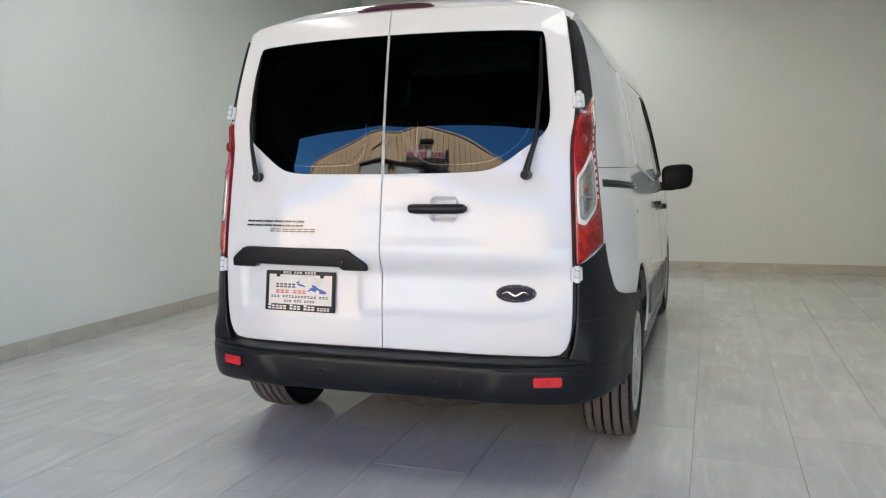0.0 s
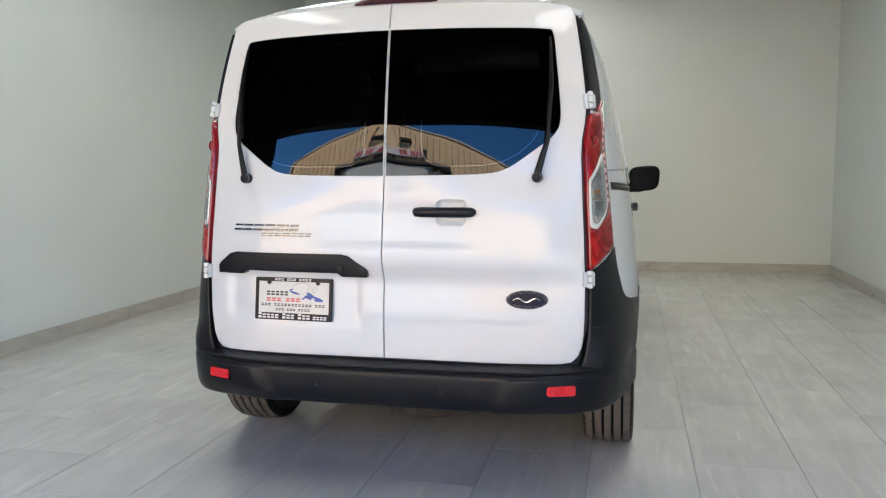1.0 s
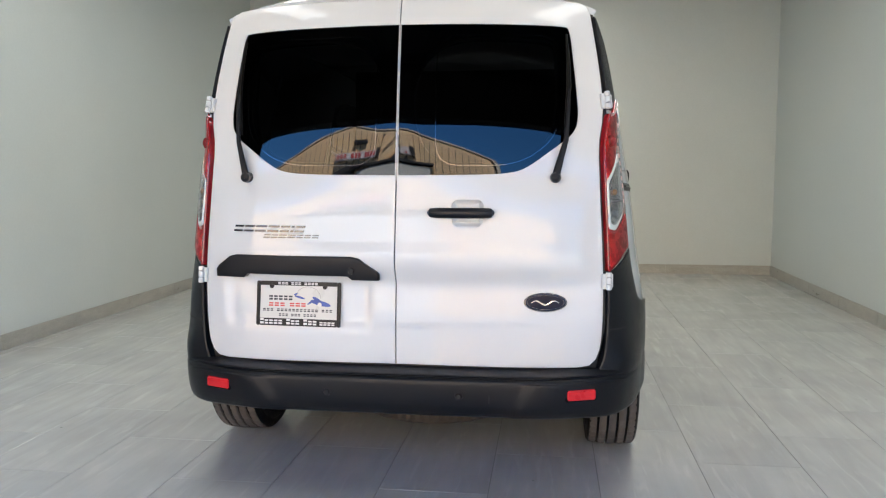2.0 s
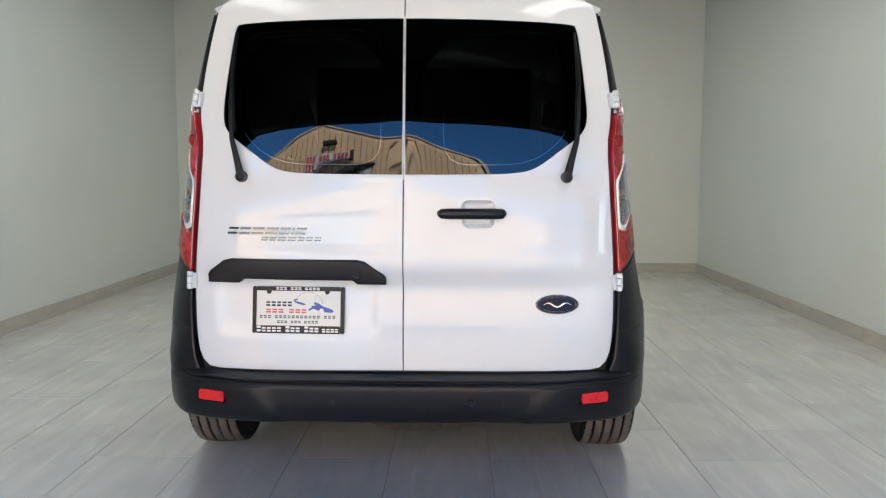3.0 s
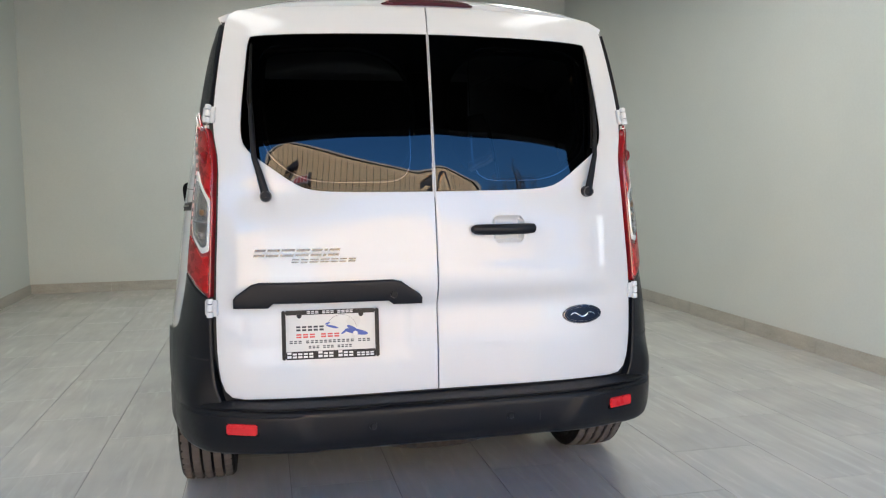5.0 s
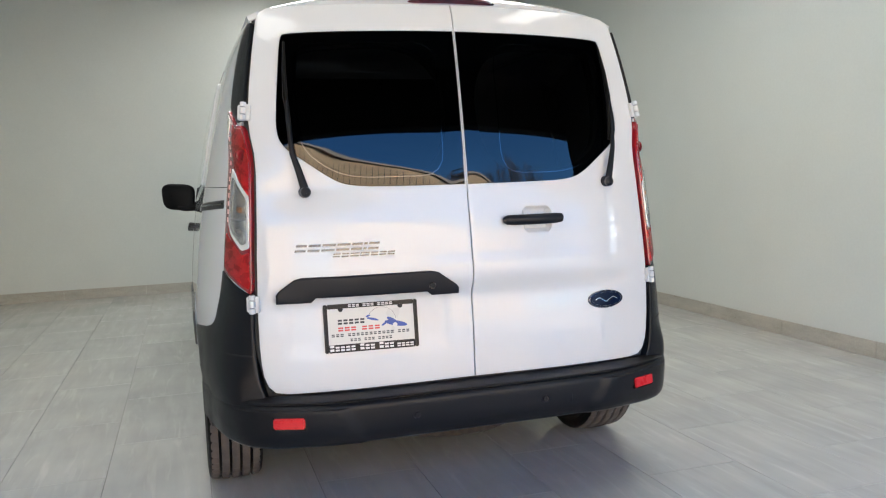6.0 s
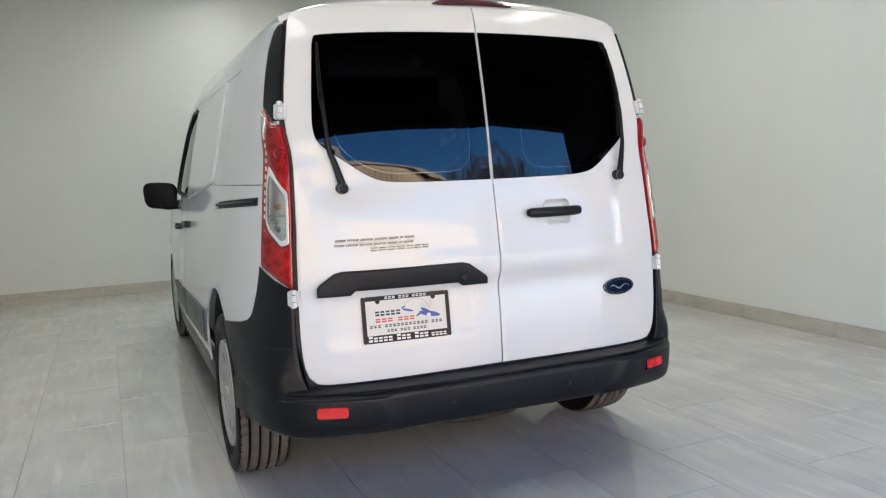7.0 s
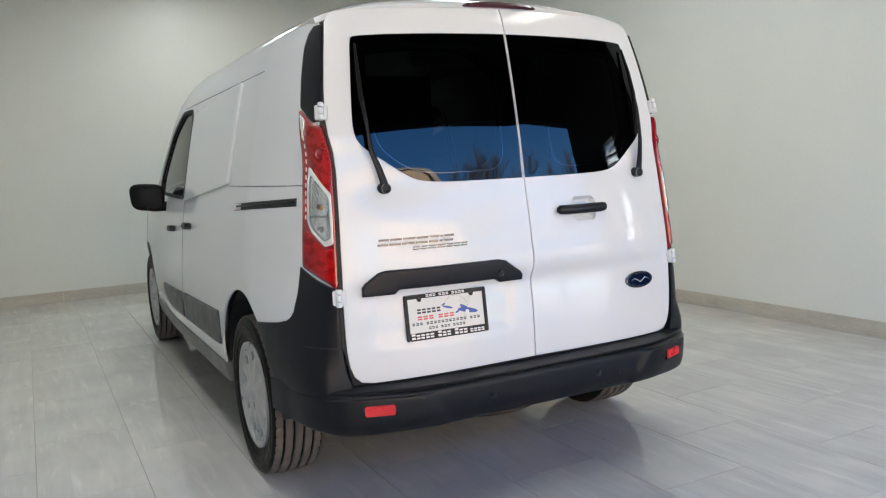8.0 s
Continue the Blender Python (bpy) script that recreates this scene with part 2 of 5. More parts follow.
def tube(bm, points, radii, sides=10, flat=1.0):
    """A tube along points; flat squeezes it along y."""
    rings = []
    pts = [Vector(q) for q in points]
    for i, q in enumerate(pts):
        d = (pts[min(i + 1, len(pts) - 1)] - pts[max(i - 1, 0)]).normalized()
        u = d.cross(Vector((0.13, 1, 0.07))).normalized()
        v = d.cross(u).normalized()
        r = radii[i] if hasattr(radii, "__len__") else radii
        rings.append([bm.verts.new(q + u * (r * math.cos(a)) + v * (r * flat * math.sin(a))) for a in (2 * math.pi * k / sides for k in range(sides))])
    for a, b in zip(rings, rings[1:]):
        for k in range(sides):
            bm.faces.new((a[k], a[(k + 1) % sides], b[(k + 1) % sides], b[k]))
    bm.faces.new(rings[0])
    bm.faces.new(list(reversed(rings[-1])))
    return bm


def revolve(bm, profile, turn, steps=64, close=False, shift=None):
    """profile: (radius, along) round the local x axis; turn: pose. shift(k, i) may move a ring's radius."""
    rings = []
    for k in range(steps):
        a = 2 * math.pi * k / steps
        row = []
        for i, (r, x) in enumerate(profile):
            rr = r + (shift(k, i) if shift else 0)
            row.append(bm.verts.new(turn @ Vector((x, rr * math.cos(a), rr * math.sin(a)))))
        rings.append(row)
    n = len(profile)
    for k in range(steps):
        a, b = rings[k], rings[(k + 1) % steps]
        for i in range(n if close else n - 1):
            j = (i + 1) % n
            bm.faces.new((a[i], a[j], b[j], b[i]))
    return bm


def spline(tab, z):
    """A smooth curve through a table of (place, value)."""
    n = len(tab)
    if z <= tab[0][0]:
        return tab[0][1]
    if z >= tab[-1][0]:
        return tab[-1][1]
    i = next(k for k in range(n - 1) if tab[k][0] <= z <= tab[k + 1][0])

    def slope(k):
        a, b = tab[max(k - 1, 0)], tab[min(k + 1, n - 1)]
        return (b[1] - a[1]) / (b[0] - a[0])
    h = tab[i + 1][0] - tab[i][0]
    t = (z - tab[i][0]) / h
    return (2 * t**3 - 3 * t**2 + 1) * tab[i][1] + (t**3 - 2 * t**2 + t) * h * slope(i) + (3 * t**2 - 2 * t**3) * tab[i + 1][1] + (t**3 - t**2) * h * slope(i + 1)


def smoothstep(a, b, v):
    t = min(max((v - a) / (b - a), 0), 1)
    return t * t * (3 - 2 * t)


def rounded(poly, times=2, keep=()):
    """Corner cutting of a closed polygon; corners whose index is in keep stay sharp."""
    pts = [(p, i in keep) for i, p in enumerate(poly)]
    for _ in range(times):
        out = []
        n = len(pts)
        for i in range(n):
            (p, sharp), prev, nxt = pts[i], pts[i - 1][0], pts[(i + 1) % n][0]
            if sharp:
                out.append((p, True))
            else:
                out.append(((0.75 * p[0] + 0.25 * prev[0], 0.75 * p[1] + 0.25 * prev[1]), False))
                out.append(((0.75 * p[0] + 0.25 * nxt[0], 0.75 * p[1] + 0.25 * nxt[1]), False))
        pts = out
    return [p for p, _ in pts]


def eased(poly, r):
    """A polygon with its corners rounded off at the length r."""
    out = []
    n = len(poly)
    for i in range(n):
        p, a, b = Vector(poly[i]), Vector(poly[i - 1]), Vector(poly[(i + 1) % n])
        u, v = a - p, b - p
        ra, rb = min(r, u.length * .45), min(r, v.length * .45)
        s, e = p + u.normalized() * ra, p + v.normalized() * rb
        for k in range(5):
            t = k / 4
            q = s * (1 - t) ** 2 + p * (2 * t * (1 - t)) + e * t * t
            out.append((q.x, q.y))
    return out


def densify(poly, step):
    out = []
    for i, a in enumerate(poly):
        b = poly[(i + 1) % len(poly)]
        n = max(1, math.ceil(math.hypot(b[0] - a[0], b[1] - a[1]) / step))
        out += [(a[0] + (b[0] - a[0]) * k / n, a[1] + (b[1] - a[1]) * k / n) for k in range(n)]
    return out


def inside_mask(poly, pts):
    px, py = pts[:, 0], pts[:, 1]
    res = np.zeros(len(pts), bool)
    for i in range(len(poly)):
        (x1, y1), (x2, y2) = poly[i - 1], poly[i]
        if y1 == y2:
            continue
        hit = ((y1 > py) != (y2 > py)) & (px < (x2 - x1) * (py - y1) / (y2 - y1) + x1)
        res ^= hit
    return res


def edge_distance(poly, pts):
    best = np.full(len(pts), 1e9)
    for i in range(len(poly)):
        a, b = np.array(poly[i - 1]), np.array(poly[i])
        ab = b - a
        t = np.clip(((pts - a) @ ab) / max(ab @ ab, 1e-12), 0, 1)
        best = np.minimum(best, np.hypot(*(pts - a - t[:, None] * ab).T))
    return best


def patch(outer, fmap, step=0.03, holes=(), lift=0.0, depth=0.012, soft=0.0, swell=None, creases=()):
    """A panel with true edges on the surface fmap(u, v): its outline and holes in (u, v), lifted off the surface, with a rim of that depth.
    soft: the width over which the panel's edge is rounded down; swell(u, v): a further lift; creases: rows of v that keep points of their own."""
    loops = [densify(outer, step)] + [densify(h, step) for h in holes]
    flat = [q for lp in loops for q in lp]
    lo, hi = np.min(flat, 0), np.max(flat, 0)
    gu, gv = np.meshgrid(np.arange(lo[0] + step / 2, hi[0], step), np.arange(lo[1] + step / 2, hi[1], step))
    pts = np.stack([gu.ravel(), gv.ravel()], 1)
    if creases:
        pts = pts[np.min(np.abs(pts[:, 1:2] - np.array([creases])), 1) > 0.35 * step]
        pts = np.concatenate([pts] + [np.stack([gu[0], np.full(len(gu[0]), c)], 1) for c in creases])

    def within(q):
        ok = inside_mask(loops[0], q)
        for h in loops[1:]:
            ok &= ~inside_mask(h, q)
        return ok
    gap = 0.45 * step
    extra = []
    if soft:
        for lp in loops:
            n = len(lp)
            for frac in (0.25, 0.6, 1.0):
                for i in range(n):
                    a, b = Vector(lp[i - 1]), Vector(lp[(i + 1) % n])
                    t = b - a
                    if t.length < 1e-9:
                        continue
                    nn = Vector((-t.y, t.x)).normalized() * (soft * frac)
                    for s in (1, -1):
                        extra.append((lp[i][0] + s * nn.x, lp[i][1] + s * nn.y))
        gap = soft + 0.3 * step
    keep = within(pts)
    for lp in loops:
        keep &= edge_distance(lp, pts) > gap
    pts = pts[keep]
    if extra:
        ex = np.array(extra)
        ok = within(ex)
        for lp in loops:
            ok &= edge_distance(lp, ex) > soft * 0.2
        pts = np.concatenate([pts, ex[ok]]) if len(pts) else ex[ok]
    verts = [Vector(q) for q in flat] + [Vector(q) for q in pts]
    edges, k = [], 0
    for lp in loops:
        n = len(lp)
        edges += [(k + i, k + (i + 1) % n) for i in range(n)]
        k += n
    from_cdt = delaunay_2d_cdt(verts, edges, [], 0, 1e-5)
    cv, cf = from_cdt[0], from_cdt[2]
    arr = np.array([(v.x, v.y) for v in cv])
    cen = np.array([(arr[list(f)].mean(0)) for f in cf])
    ok = within(cen)
    if soft:
        dist = np.full(len(arr), 1e9)
        for lp in loops:
            dist = np.minimum(dist, edge_distance(lp, arr))

    def place(u, v, off):
        p = Vector(fmap(u, v))
        off = off + (swell(u, v) if swell else 0)
        e = 0.004
        n = (Vector(fmap(u + e, v)) - Vector(fmap(u - e, v))).cross(Vector(fmap(u, v + e)) - Vector(fmap(u, v - e))).normalized()
        if n.dot(p - Vector((0, 2.2, 0.75))) < 0:
            n = -n
        return p + n * off
    bm = bmesh.new()
    bv = []
    for i, q in enumerate(arr):
        drop = 0.0
        if soft and dist[i] < soft:
            t = 1 - dist[i] / soft
            drop = soft * 0.8 * (1 - math.sqrt(max(1 - t * t, 0)))
        bv.append(bm.verts.new(place(q[0], q[1], lift - drop)))
    for f, good in zip(cf, ok):
        if good:
            bm.faces.new([bv[i] for i in f])
    for lp in loops:
        top = [place(u, v, lift - (soft * 0.8 if soft else 0)) for u, v in lp]
        low = [place(u, v, lift - depth) for u, v in lp]
        a, b = [bm.verts.new(q) for q in top], [bm.verts.new(q) for q in low]
        for i in range(len(lp)):
            j = (i + 1) % len(lp)
            bm.faces.new((a[i], a[j], b[j], b[i]))
    loose = [v for v in bm.verts if not v.link_faces]
    bmesh.ops.delete(bm, geom=loose, context="VERTS")
    return bm


# ---- the room ----
HALF, BACK, FRONT, HIGH, DARK = 2.968, 6.605, -2.75, 3.27, -0.6
WY, WZ = -1.9, 1.18


def wall(name, x0, x1, y0, y1, z0, z1, label):
    ob = part(name, boxed(x0, x1, y0, y1, z0, z1), WALL_PAINT, smooth=False)
    return tagged(ob, label, "wall", kind="structure")


ground = part("ground", boxed(-900, 900, -900, 900, -0.5, -0.03), CONCRETE, smooth=False)
tagged(ground, "pale worn concrete yard reaching to the horizon", "ground", kind="structure")
floor = part("floor", boxed(-HALF - 0.2, HALF + 0.2, FRONT - 1.3, BACK + 0.2, -0.028, -0.0035), GROUT, smooth=False)
tagged(floor, "grey porcelain tiled showroom floor with dark joints", "floor", kind="structure")
wall("wall_north", -HALF - 0.2, HALF + 0.2, BACK, BACK + 0.2, -0.003, HIGH, "plain pale grey painted rear wall of the showroom")


def side_wall(name, s, label):
    """A side wall with one narrow window near the entrance."""
    bm = bmesh.new()
    xa, xb = sorted((s * HALF, s * (HALF + 0.2)))
    box(bm, xa, xb, DARK, BACK, -0.003, HIGH)
    tagged(part(name, bm, WALL_PAINT, smooth=False), label, "wall", kind="structure")
    # Unseen stretch by the entrance, darkened only for what the glass mirrors.
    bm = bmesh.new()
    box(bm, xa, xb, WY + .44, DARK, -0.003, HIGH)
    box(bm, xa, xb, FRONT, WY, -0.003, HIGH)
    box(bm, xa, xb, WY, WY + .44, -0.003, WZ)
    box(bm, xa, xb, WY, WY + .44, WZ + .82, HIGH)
    return tagged(part(name + "_entrance", bm, ENTRANCE_DARK, smooth=False), "unseen entrance wall with a narrow window, dark for the glass reflection", "wall", kind="structure")


side_wall("wall_west", -1, "plain pale grey painted side wall of the showroom")
side_wall("wall_east", 1, "plain pale grey painted side wall of the showroom")
lintel = part("wall_south", boxed(-HALF - 0.2, HALF + 0.2, FRONT - 0.2, FRONT, 2.50, HIGH), ENTRANCE_DARK, smooth=False)
tagged(lintel, "lintel over the wide open entrance, dark for the glass reflection", "wall", kind="structure")
tagged(part("ceiling_entrance", boxed(-HALF - 0.2, HALF + 0.2, FRONT - 0.2, DARK, HIGH, HIGH + 0.25), ENTRANCE_DARK, smooth=False), "unseen soffit inside the entrance, dark for the glass reflection", "ceiling", kind="structure")
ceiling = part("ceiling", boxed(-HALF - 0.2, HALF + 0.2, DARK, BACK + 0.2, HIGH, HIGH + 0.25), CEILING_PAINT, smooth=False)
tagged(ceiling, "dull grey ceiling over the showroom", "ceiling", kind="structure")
for name, dims in (("baseboard_north", (-HALF, HALF, BACK - 0.012, BACK)), ("baseboard_west", (-HALF, -HALF + 0.012, FRONT, BACK - 0.012)), ("baseboard_east", (HALF - 0.012, HALF, FRONT, BACK - 0.012))):
    x0, x1, y0, y1 = dims
    bm = bmesh.new()
    if x1 - x0 > 1:
        k, n = x0, 0.80
        while k < x1 - 0.01:
            box(bm, k + 0.001, min(k + n, x1) - 0.001, y0, y1, 0.0, 0.102, 0.002)
            k += n
    else:
        k, n = y0, 0.80
        while k < y1 - 0.01:
            box(bm, x0, x1, k + 0.001, min(k + n, y1) - 0.001, 0.0, 0.102, 0.002)
            k += n
    tagged(part(name, bm, SKIRTING, smooth=False), "grey porcelain tile skirting along the wall", "baseboard", kind="structure")


def wall_window(name, s):
    """A narrow louvred window near the entrance."""
    x = s * (HALF + 0.165)
    w = empty(name, x, WY + .22, WZ)
    bm = bmesh.new()
    box(bm, x - 0.04, x + 0.04, WY, WY + .03, WZ, WZ + .82, 0.004)
    box(bm, x - 0.04, x + 0.04, WY + .41, WY + .44, WZ, WZ + .82, 0.004)
    box(bm, x - 0.04, x + 0.04, WY + .03, WY + .41, WZ, WZ + .03, 0.004)
    box(bm, x - 0.04, x + 0.04, WY + .03, WY + .41, WZ + .79, WZ + .82, 0.004)
    part("window_frame", bm, WINDOW_FRAME, w, smooth=False)
    for i in range(8):
        z0 = WZ + .03 + i * .095
        part("pane", boxed(x - 0.004, x + 0.004, WY + .03, WY + .41, z0 + .006, z0 + .089), PANE, w, smooth=False).visible_shadow = False
        if i:
            part("glazing_bar", boxed(x - 0.02, x + 0.02, WY + .03, WY + .41, z0 - .008, z0 + .006, 0.003), DARK_TRIM, w, smooth=False)
    return tagged(w, "narrow louvred window with eight stacked panes", "window", kind="structure")


def fill_lamp(x, y, length):
    """A shallow white housing with a glowing diffuser, out of view, added for fill light."""
    f = empty("fill_ceiling_light", x, y, HIGH)
    h = length / 2
    part("housing", boxed(x - .26, x + .26, y - h - .04, y + h + .04, HIGH - .075, HIGH - .003, .01), WINDOW_FRAME, f, smooth=False)
    part("diffuser", boxed(x - .22, x + .22, y - h, y + h, HIGH - .081, HIGH - .076), DIFFUSER, f, smooth=False)
    tagged(f, "long white ceiling light, unseen, added to fill the room's light", "ceiling light", "ceiling lights")


for lx, ly, span, power in FILL_LAMPS:
    fill_lamp(lx, ly, span)
wall_window("window_1", -1)
wall_window("window_2", 1)


# ---- the van's surface ----
REAR = [(.25, .100), (.46, .0998), (.54, .1003), (.62, .1025), (.68, .107), (.722, .1125), (.750, .1120), (.774, .1010), (.797, .0900), (.822, .0861), (.846, .0864), (.851, .0868), (.856, .0877), (.886, .0936), (.891, .0945), (.896, .0951), (.93, .0990), (.99, .1085), (1.05, .1185), (1.12, .1305), (1.19, .1393), (1.26, .1491), (1.33, .1601), (1.40, .1722), (1.47, .1853), (1.54, .1995), (1.60, .2128), (1.64, .2222), (1.70, .239), (1.735, .256), (1.80, .300)]
GLASS_REAR = [(1.0, .1170), (1.05, .1221), (1.12, .1302), (1.19, .1391), (1.26, .1491), (1.33, .1601), (1.40, .1722), (1.47, .1853), (1.54, .1995), (1.60, .2128), (1.64, .2222), (1.70, .2375)]
REAR_PLAIN = [(.25, .100), (.62, .106), (.74, .107), (.80, .1000), (.842, .0962), (.90, .098), (1.0, .110)]
EDGE_X = [(.25, .66), (.42, .680), (.50, .708), (.60, .720), (.79, .719), (.95, .712), (1.03, .707), (1.13, .703), (1.22, .700), (1.34, .714), (1.46, .703), (1.655, .672), (1.72, .655), (1.80, .60)]
EDGE_Y = [(.25, .160), (.46, .160), (.60, .163), (.79, .167), (.95, .182), (1.13, .203), (1.25, .225), (1.37, .251), (1.52, .283), (1.655, .318), (1.72, .345), (1.80, .42)]
WIDE = [(.25, .870), (.40, .893), (.55, .900), (.66, .898), (.80, .885), (.92, .872), (1.05, .852), (1.14, .836), (1.37, .790), (1.57, .743), (1.66, .706), (1.70, .682), (1.80, .60)]
CORNER = 0.60
AXLE_REAR, AXLE_FRONT, HUB = 0.845, 3.905, 0.322
RIDE, HUB_LOW = 0.022, 0.3005


def rear_face(x, z):
    xe, ye, y0 = spline(EDGE_X, z), spline(EDGE_Y, z), spline(REAR, z)
    return y0 + (ye - y0) * min(abs(x) / xe, 1.15) ** (2.6 + 1.6 * (1 - smoothstep(.98, 1.14, z)))


def glass_face(x, z):
    """The panes' surface: an even sweep, drawn in a little along the middle gap."""
    xe, ye, y0 = spline(EDGE_X, z), spline(EDGE_Y, z), spline(GLASS_REAR, z)
    pull = .0022 * math.exp(-(x / .065) ** 2) * (.35 + .65 * math.exp(-((z - 1.12) / .13) ** 2))
    return x, y0 + (ye - y0) * min(abs(x) / xe, 1.15) ** (2.6 + 1.6 * (1 - smoothstep(.98, 1.14, z))) + pull, z


def plain_face(x, z):
    """The rear face without its sculpted step, for what is mounted over it."""
    xe, ye, y0 = spline(EDGE_X, z), spline(EDGE_Y, z), spline(REAR_PLAIN, z)
    return y0 + (ye - y0) * min(abs(x) / xe, 1.15) ** 4.2


def rear_left(x, z):
    """The rear face with the shallow plate recess of the wider door."""
    a = smoothstep(-.640, -.600, x) * (1 - smoothstep(-.110, -.075, x)) * smoothstep(.560, .625, z) * (1 - smoothstep(.775, .800, z))
    return x, rear_face(x, z) + 0.011 * a, z


def rear_right(x, z):
    return x, rear_face(x, z), z


CUP = [(.212, .943), (.286, .943), (.300, .956), (.304, 1.018), (.290, 1.034), (.208, 1.034), (.193, 1.018), (.197, .956)]


def cup_face(x, z):
    """The dished finger hollow behind the handle."""
    q = max(abs(x - .248) / .055, abs(z - .989) / .044)
    return x, rear_face(x, z) + 0.020 * (1 - smoothstep(.70, 1.02, q)), z


END_Y = [(.30, .60), (.55, .62), (.70, .68), (.82, .78), (.90, .80)]
BEND = [(.30, .85), (.55, .85), (.70, .82), (.82, .80), (.90, .80)]


def corner_terms(z):
    xe, ye, w, k = spline(EDGE_X, z), spline(EDGE_Y, z), spline(WIDE, z), spline(BEND, z)
    return xe, ye, w, xe + (w - xe) * k, ye + .075 - .03 * (k - .8) / .1, spline(END_Y, z)


def corner(d, z):
    """The rear corner's plan outline: d runs from the door's edge (0) to the flat of the side (CORNER)."""
    xe, ye, w, cx, cy, end = corner_terms(z)
    t = d / CORNER
    return (1 - t) ** 2 * xe + 2 * t * (1 - t) * cx + t * t * w, (1 - t) ** 2 * ye + 2 * t * (1 - t) * cy + t * t * end


def outline(d, z):
    """Half the plan outline ahead of the door's edge, by the distance ahead (d = y - 0.2)."""
    y = d + .20
    xe, ye, w, cx, cy, end = corner_terms(z)
    if y < end:
        a, b, c = ye - 2 * cy + end, 2 * (cy - ye), ye - y
        t = max((-b + math.sqrt(max(b * b - 4 * a * c, 0))) / (2 * a), -.1)
        return (1 - t) ** 2 * xe + 2 * t * (1 - t) * cx + t * t * w, y
    w *= 1 - .055 * smoothstep(2.4, 4.0, y) - .16 * max(0, (y - 3.9) / .55) ** 2
    return w, y


def flank(s):
    def f(d, z):
        x, y = outline(d, z)
        return s * x, y, z
    return f


def flank_corner(s):
    def f(d, z):
        x, y = corner(d, z)
        return s * x, y, z
    return f


def along(y):
    return y - .20


def arch(cy, r, a0, a1, n=26):
    return [(along(cy) + r * math.cos(radians(a0 + (a1 - a0) * k / n)), HUB + r * math.sin(radians(a0 + (a1 - a0) * k / n))) for k in range(n + 1)]


van = empty("delivery_van", 0, 2.2, 0)
tagged(van, "white panel van with black bumpers and black tinted rear windows", "van")

# shell
WINDOW_SIDE = [(along(2.19), 1.055), (along(2.19), 1.50), (along(2.24), 1.545), (along(2.55), 1.55), (along(2.86), 1.44), (along(3.22), 1.18), (along(3.25), 1.075)]
for s in (-1, 1):
    lower = [(0.0, 0.52), (0.22, 0.50)] + arch(AXLE_REAR, 0.402, 150, -2) + arch(AXLE_FRONT, 0.395, 182, -2) + [(along(4.42), 0.34), (along(4.47), 0.60), (along(4.43), 0.86)]
    upper = [(along(3.95), 0.99), (along(3.52), 1.06), (along(3.10), 1.36), (along(2.72), 1.60), (along(2.45), 1.685), (along(2.2), 1.71), (.20, 1.71)] + [(spline(EDGE_Y, z) - .20 + .016, z) for z in (1.68, 1.6, 1.5, 1.4, 1.3, 1.2, 1.1, 1.0, .9, .8, .7, .6)]
    part("side_panel", patch(lower + upper, flank(s), 0.035, [eased(WINDOW_SIDE, .05)], 0, 0.009), WHITE, van)
    part("side_window", patch(eased(WINDOW_SIDE, .05), flank(s), 0.05, lift=-0.010, depth=0.004), SIDE_GLASS, van, "lightly tinted front door glass").visible_shadow = False
    frame_in = [(u * 0.90 + 0.10 * 2.16, v * 0.92 + 0.08 * 1.27) for u, v in eased(WINDOW_SIDE, .05)]
    part("window_seal", patch(eased(WINDOW_SIDE, .05), flank(s), 0.05, [frame_in], 0.003, 0.010), SEAL, van, "black window surround")

TOP_EDGE = [(.2, 1.70), (2.0, 1.70), (2.2, 1.70), (2.45, 1.685), (2.72, 1.60), (3.10, 1.36), (3.52, 1.06)]
ROOF_TOP = [(.24, 1.742), (.30, 1.772), (.42, 1.797), (.8, 1.822), (1.5, 1.822), (2.2, 1.778), (2.6, 1.700)]


def roof(u, y):
    ze = spline(TOP_EDGE, y)
    edge = Vector((outline(along(max(y, .8)), ze)[0], 0, ze))
    top = spline(ROOF_TOP, y)
    back = .10 * abs(u) ** 2.4 * (1 - smoothstep(.25, 1.3, y))
    return edge.x * u, y + back, edge.z + (top - edge.z) * max(1 - abs(u) ** 3.2, 0) ** 0.72


def screen(u, v):
    y = 2.6 + 0.95 * v
    ze = spline(TOP_EDGE, y)
    return (outline(along(y), ze)[0] - .002) * u, y + 0.14 * (1 - u * u) * v, ze + (0.10 + 0.03 * v) * (1 - abs(u) ** 2.6) - 0.02 * v


def bonnet(u, v):
    y = 3.55 + 0.85 * v
    w = outline(along(y), 0.98)[0] - 0.005
    z = 1.06 - 0.12 * v - 0.10 * v ** 4
    return w * u, y + 0.12 * (1 - u * u) * (1 - v * 0.2), z + 0.10 * (1 - abs(u) ** 2.4)


def nose(u, z):
    w = 0.715 - 0.05 * abs(z - .6)
    return w * u, 4.43 + 0.20 * (1 - abs(u) ** 2.4) - 0.10 * smoothstep(.55, .95, z), z


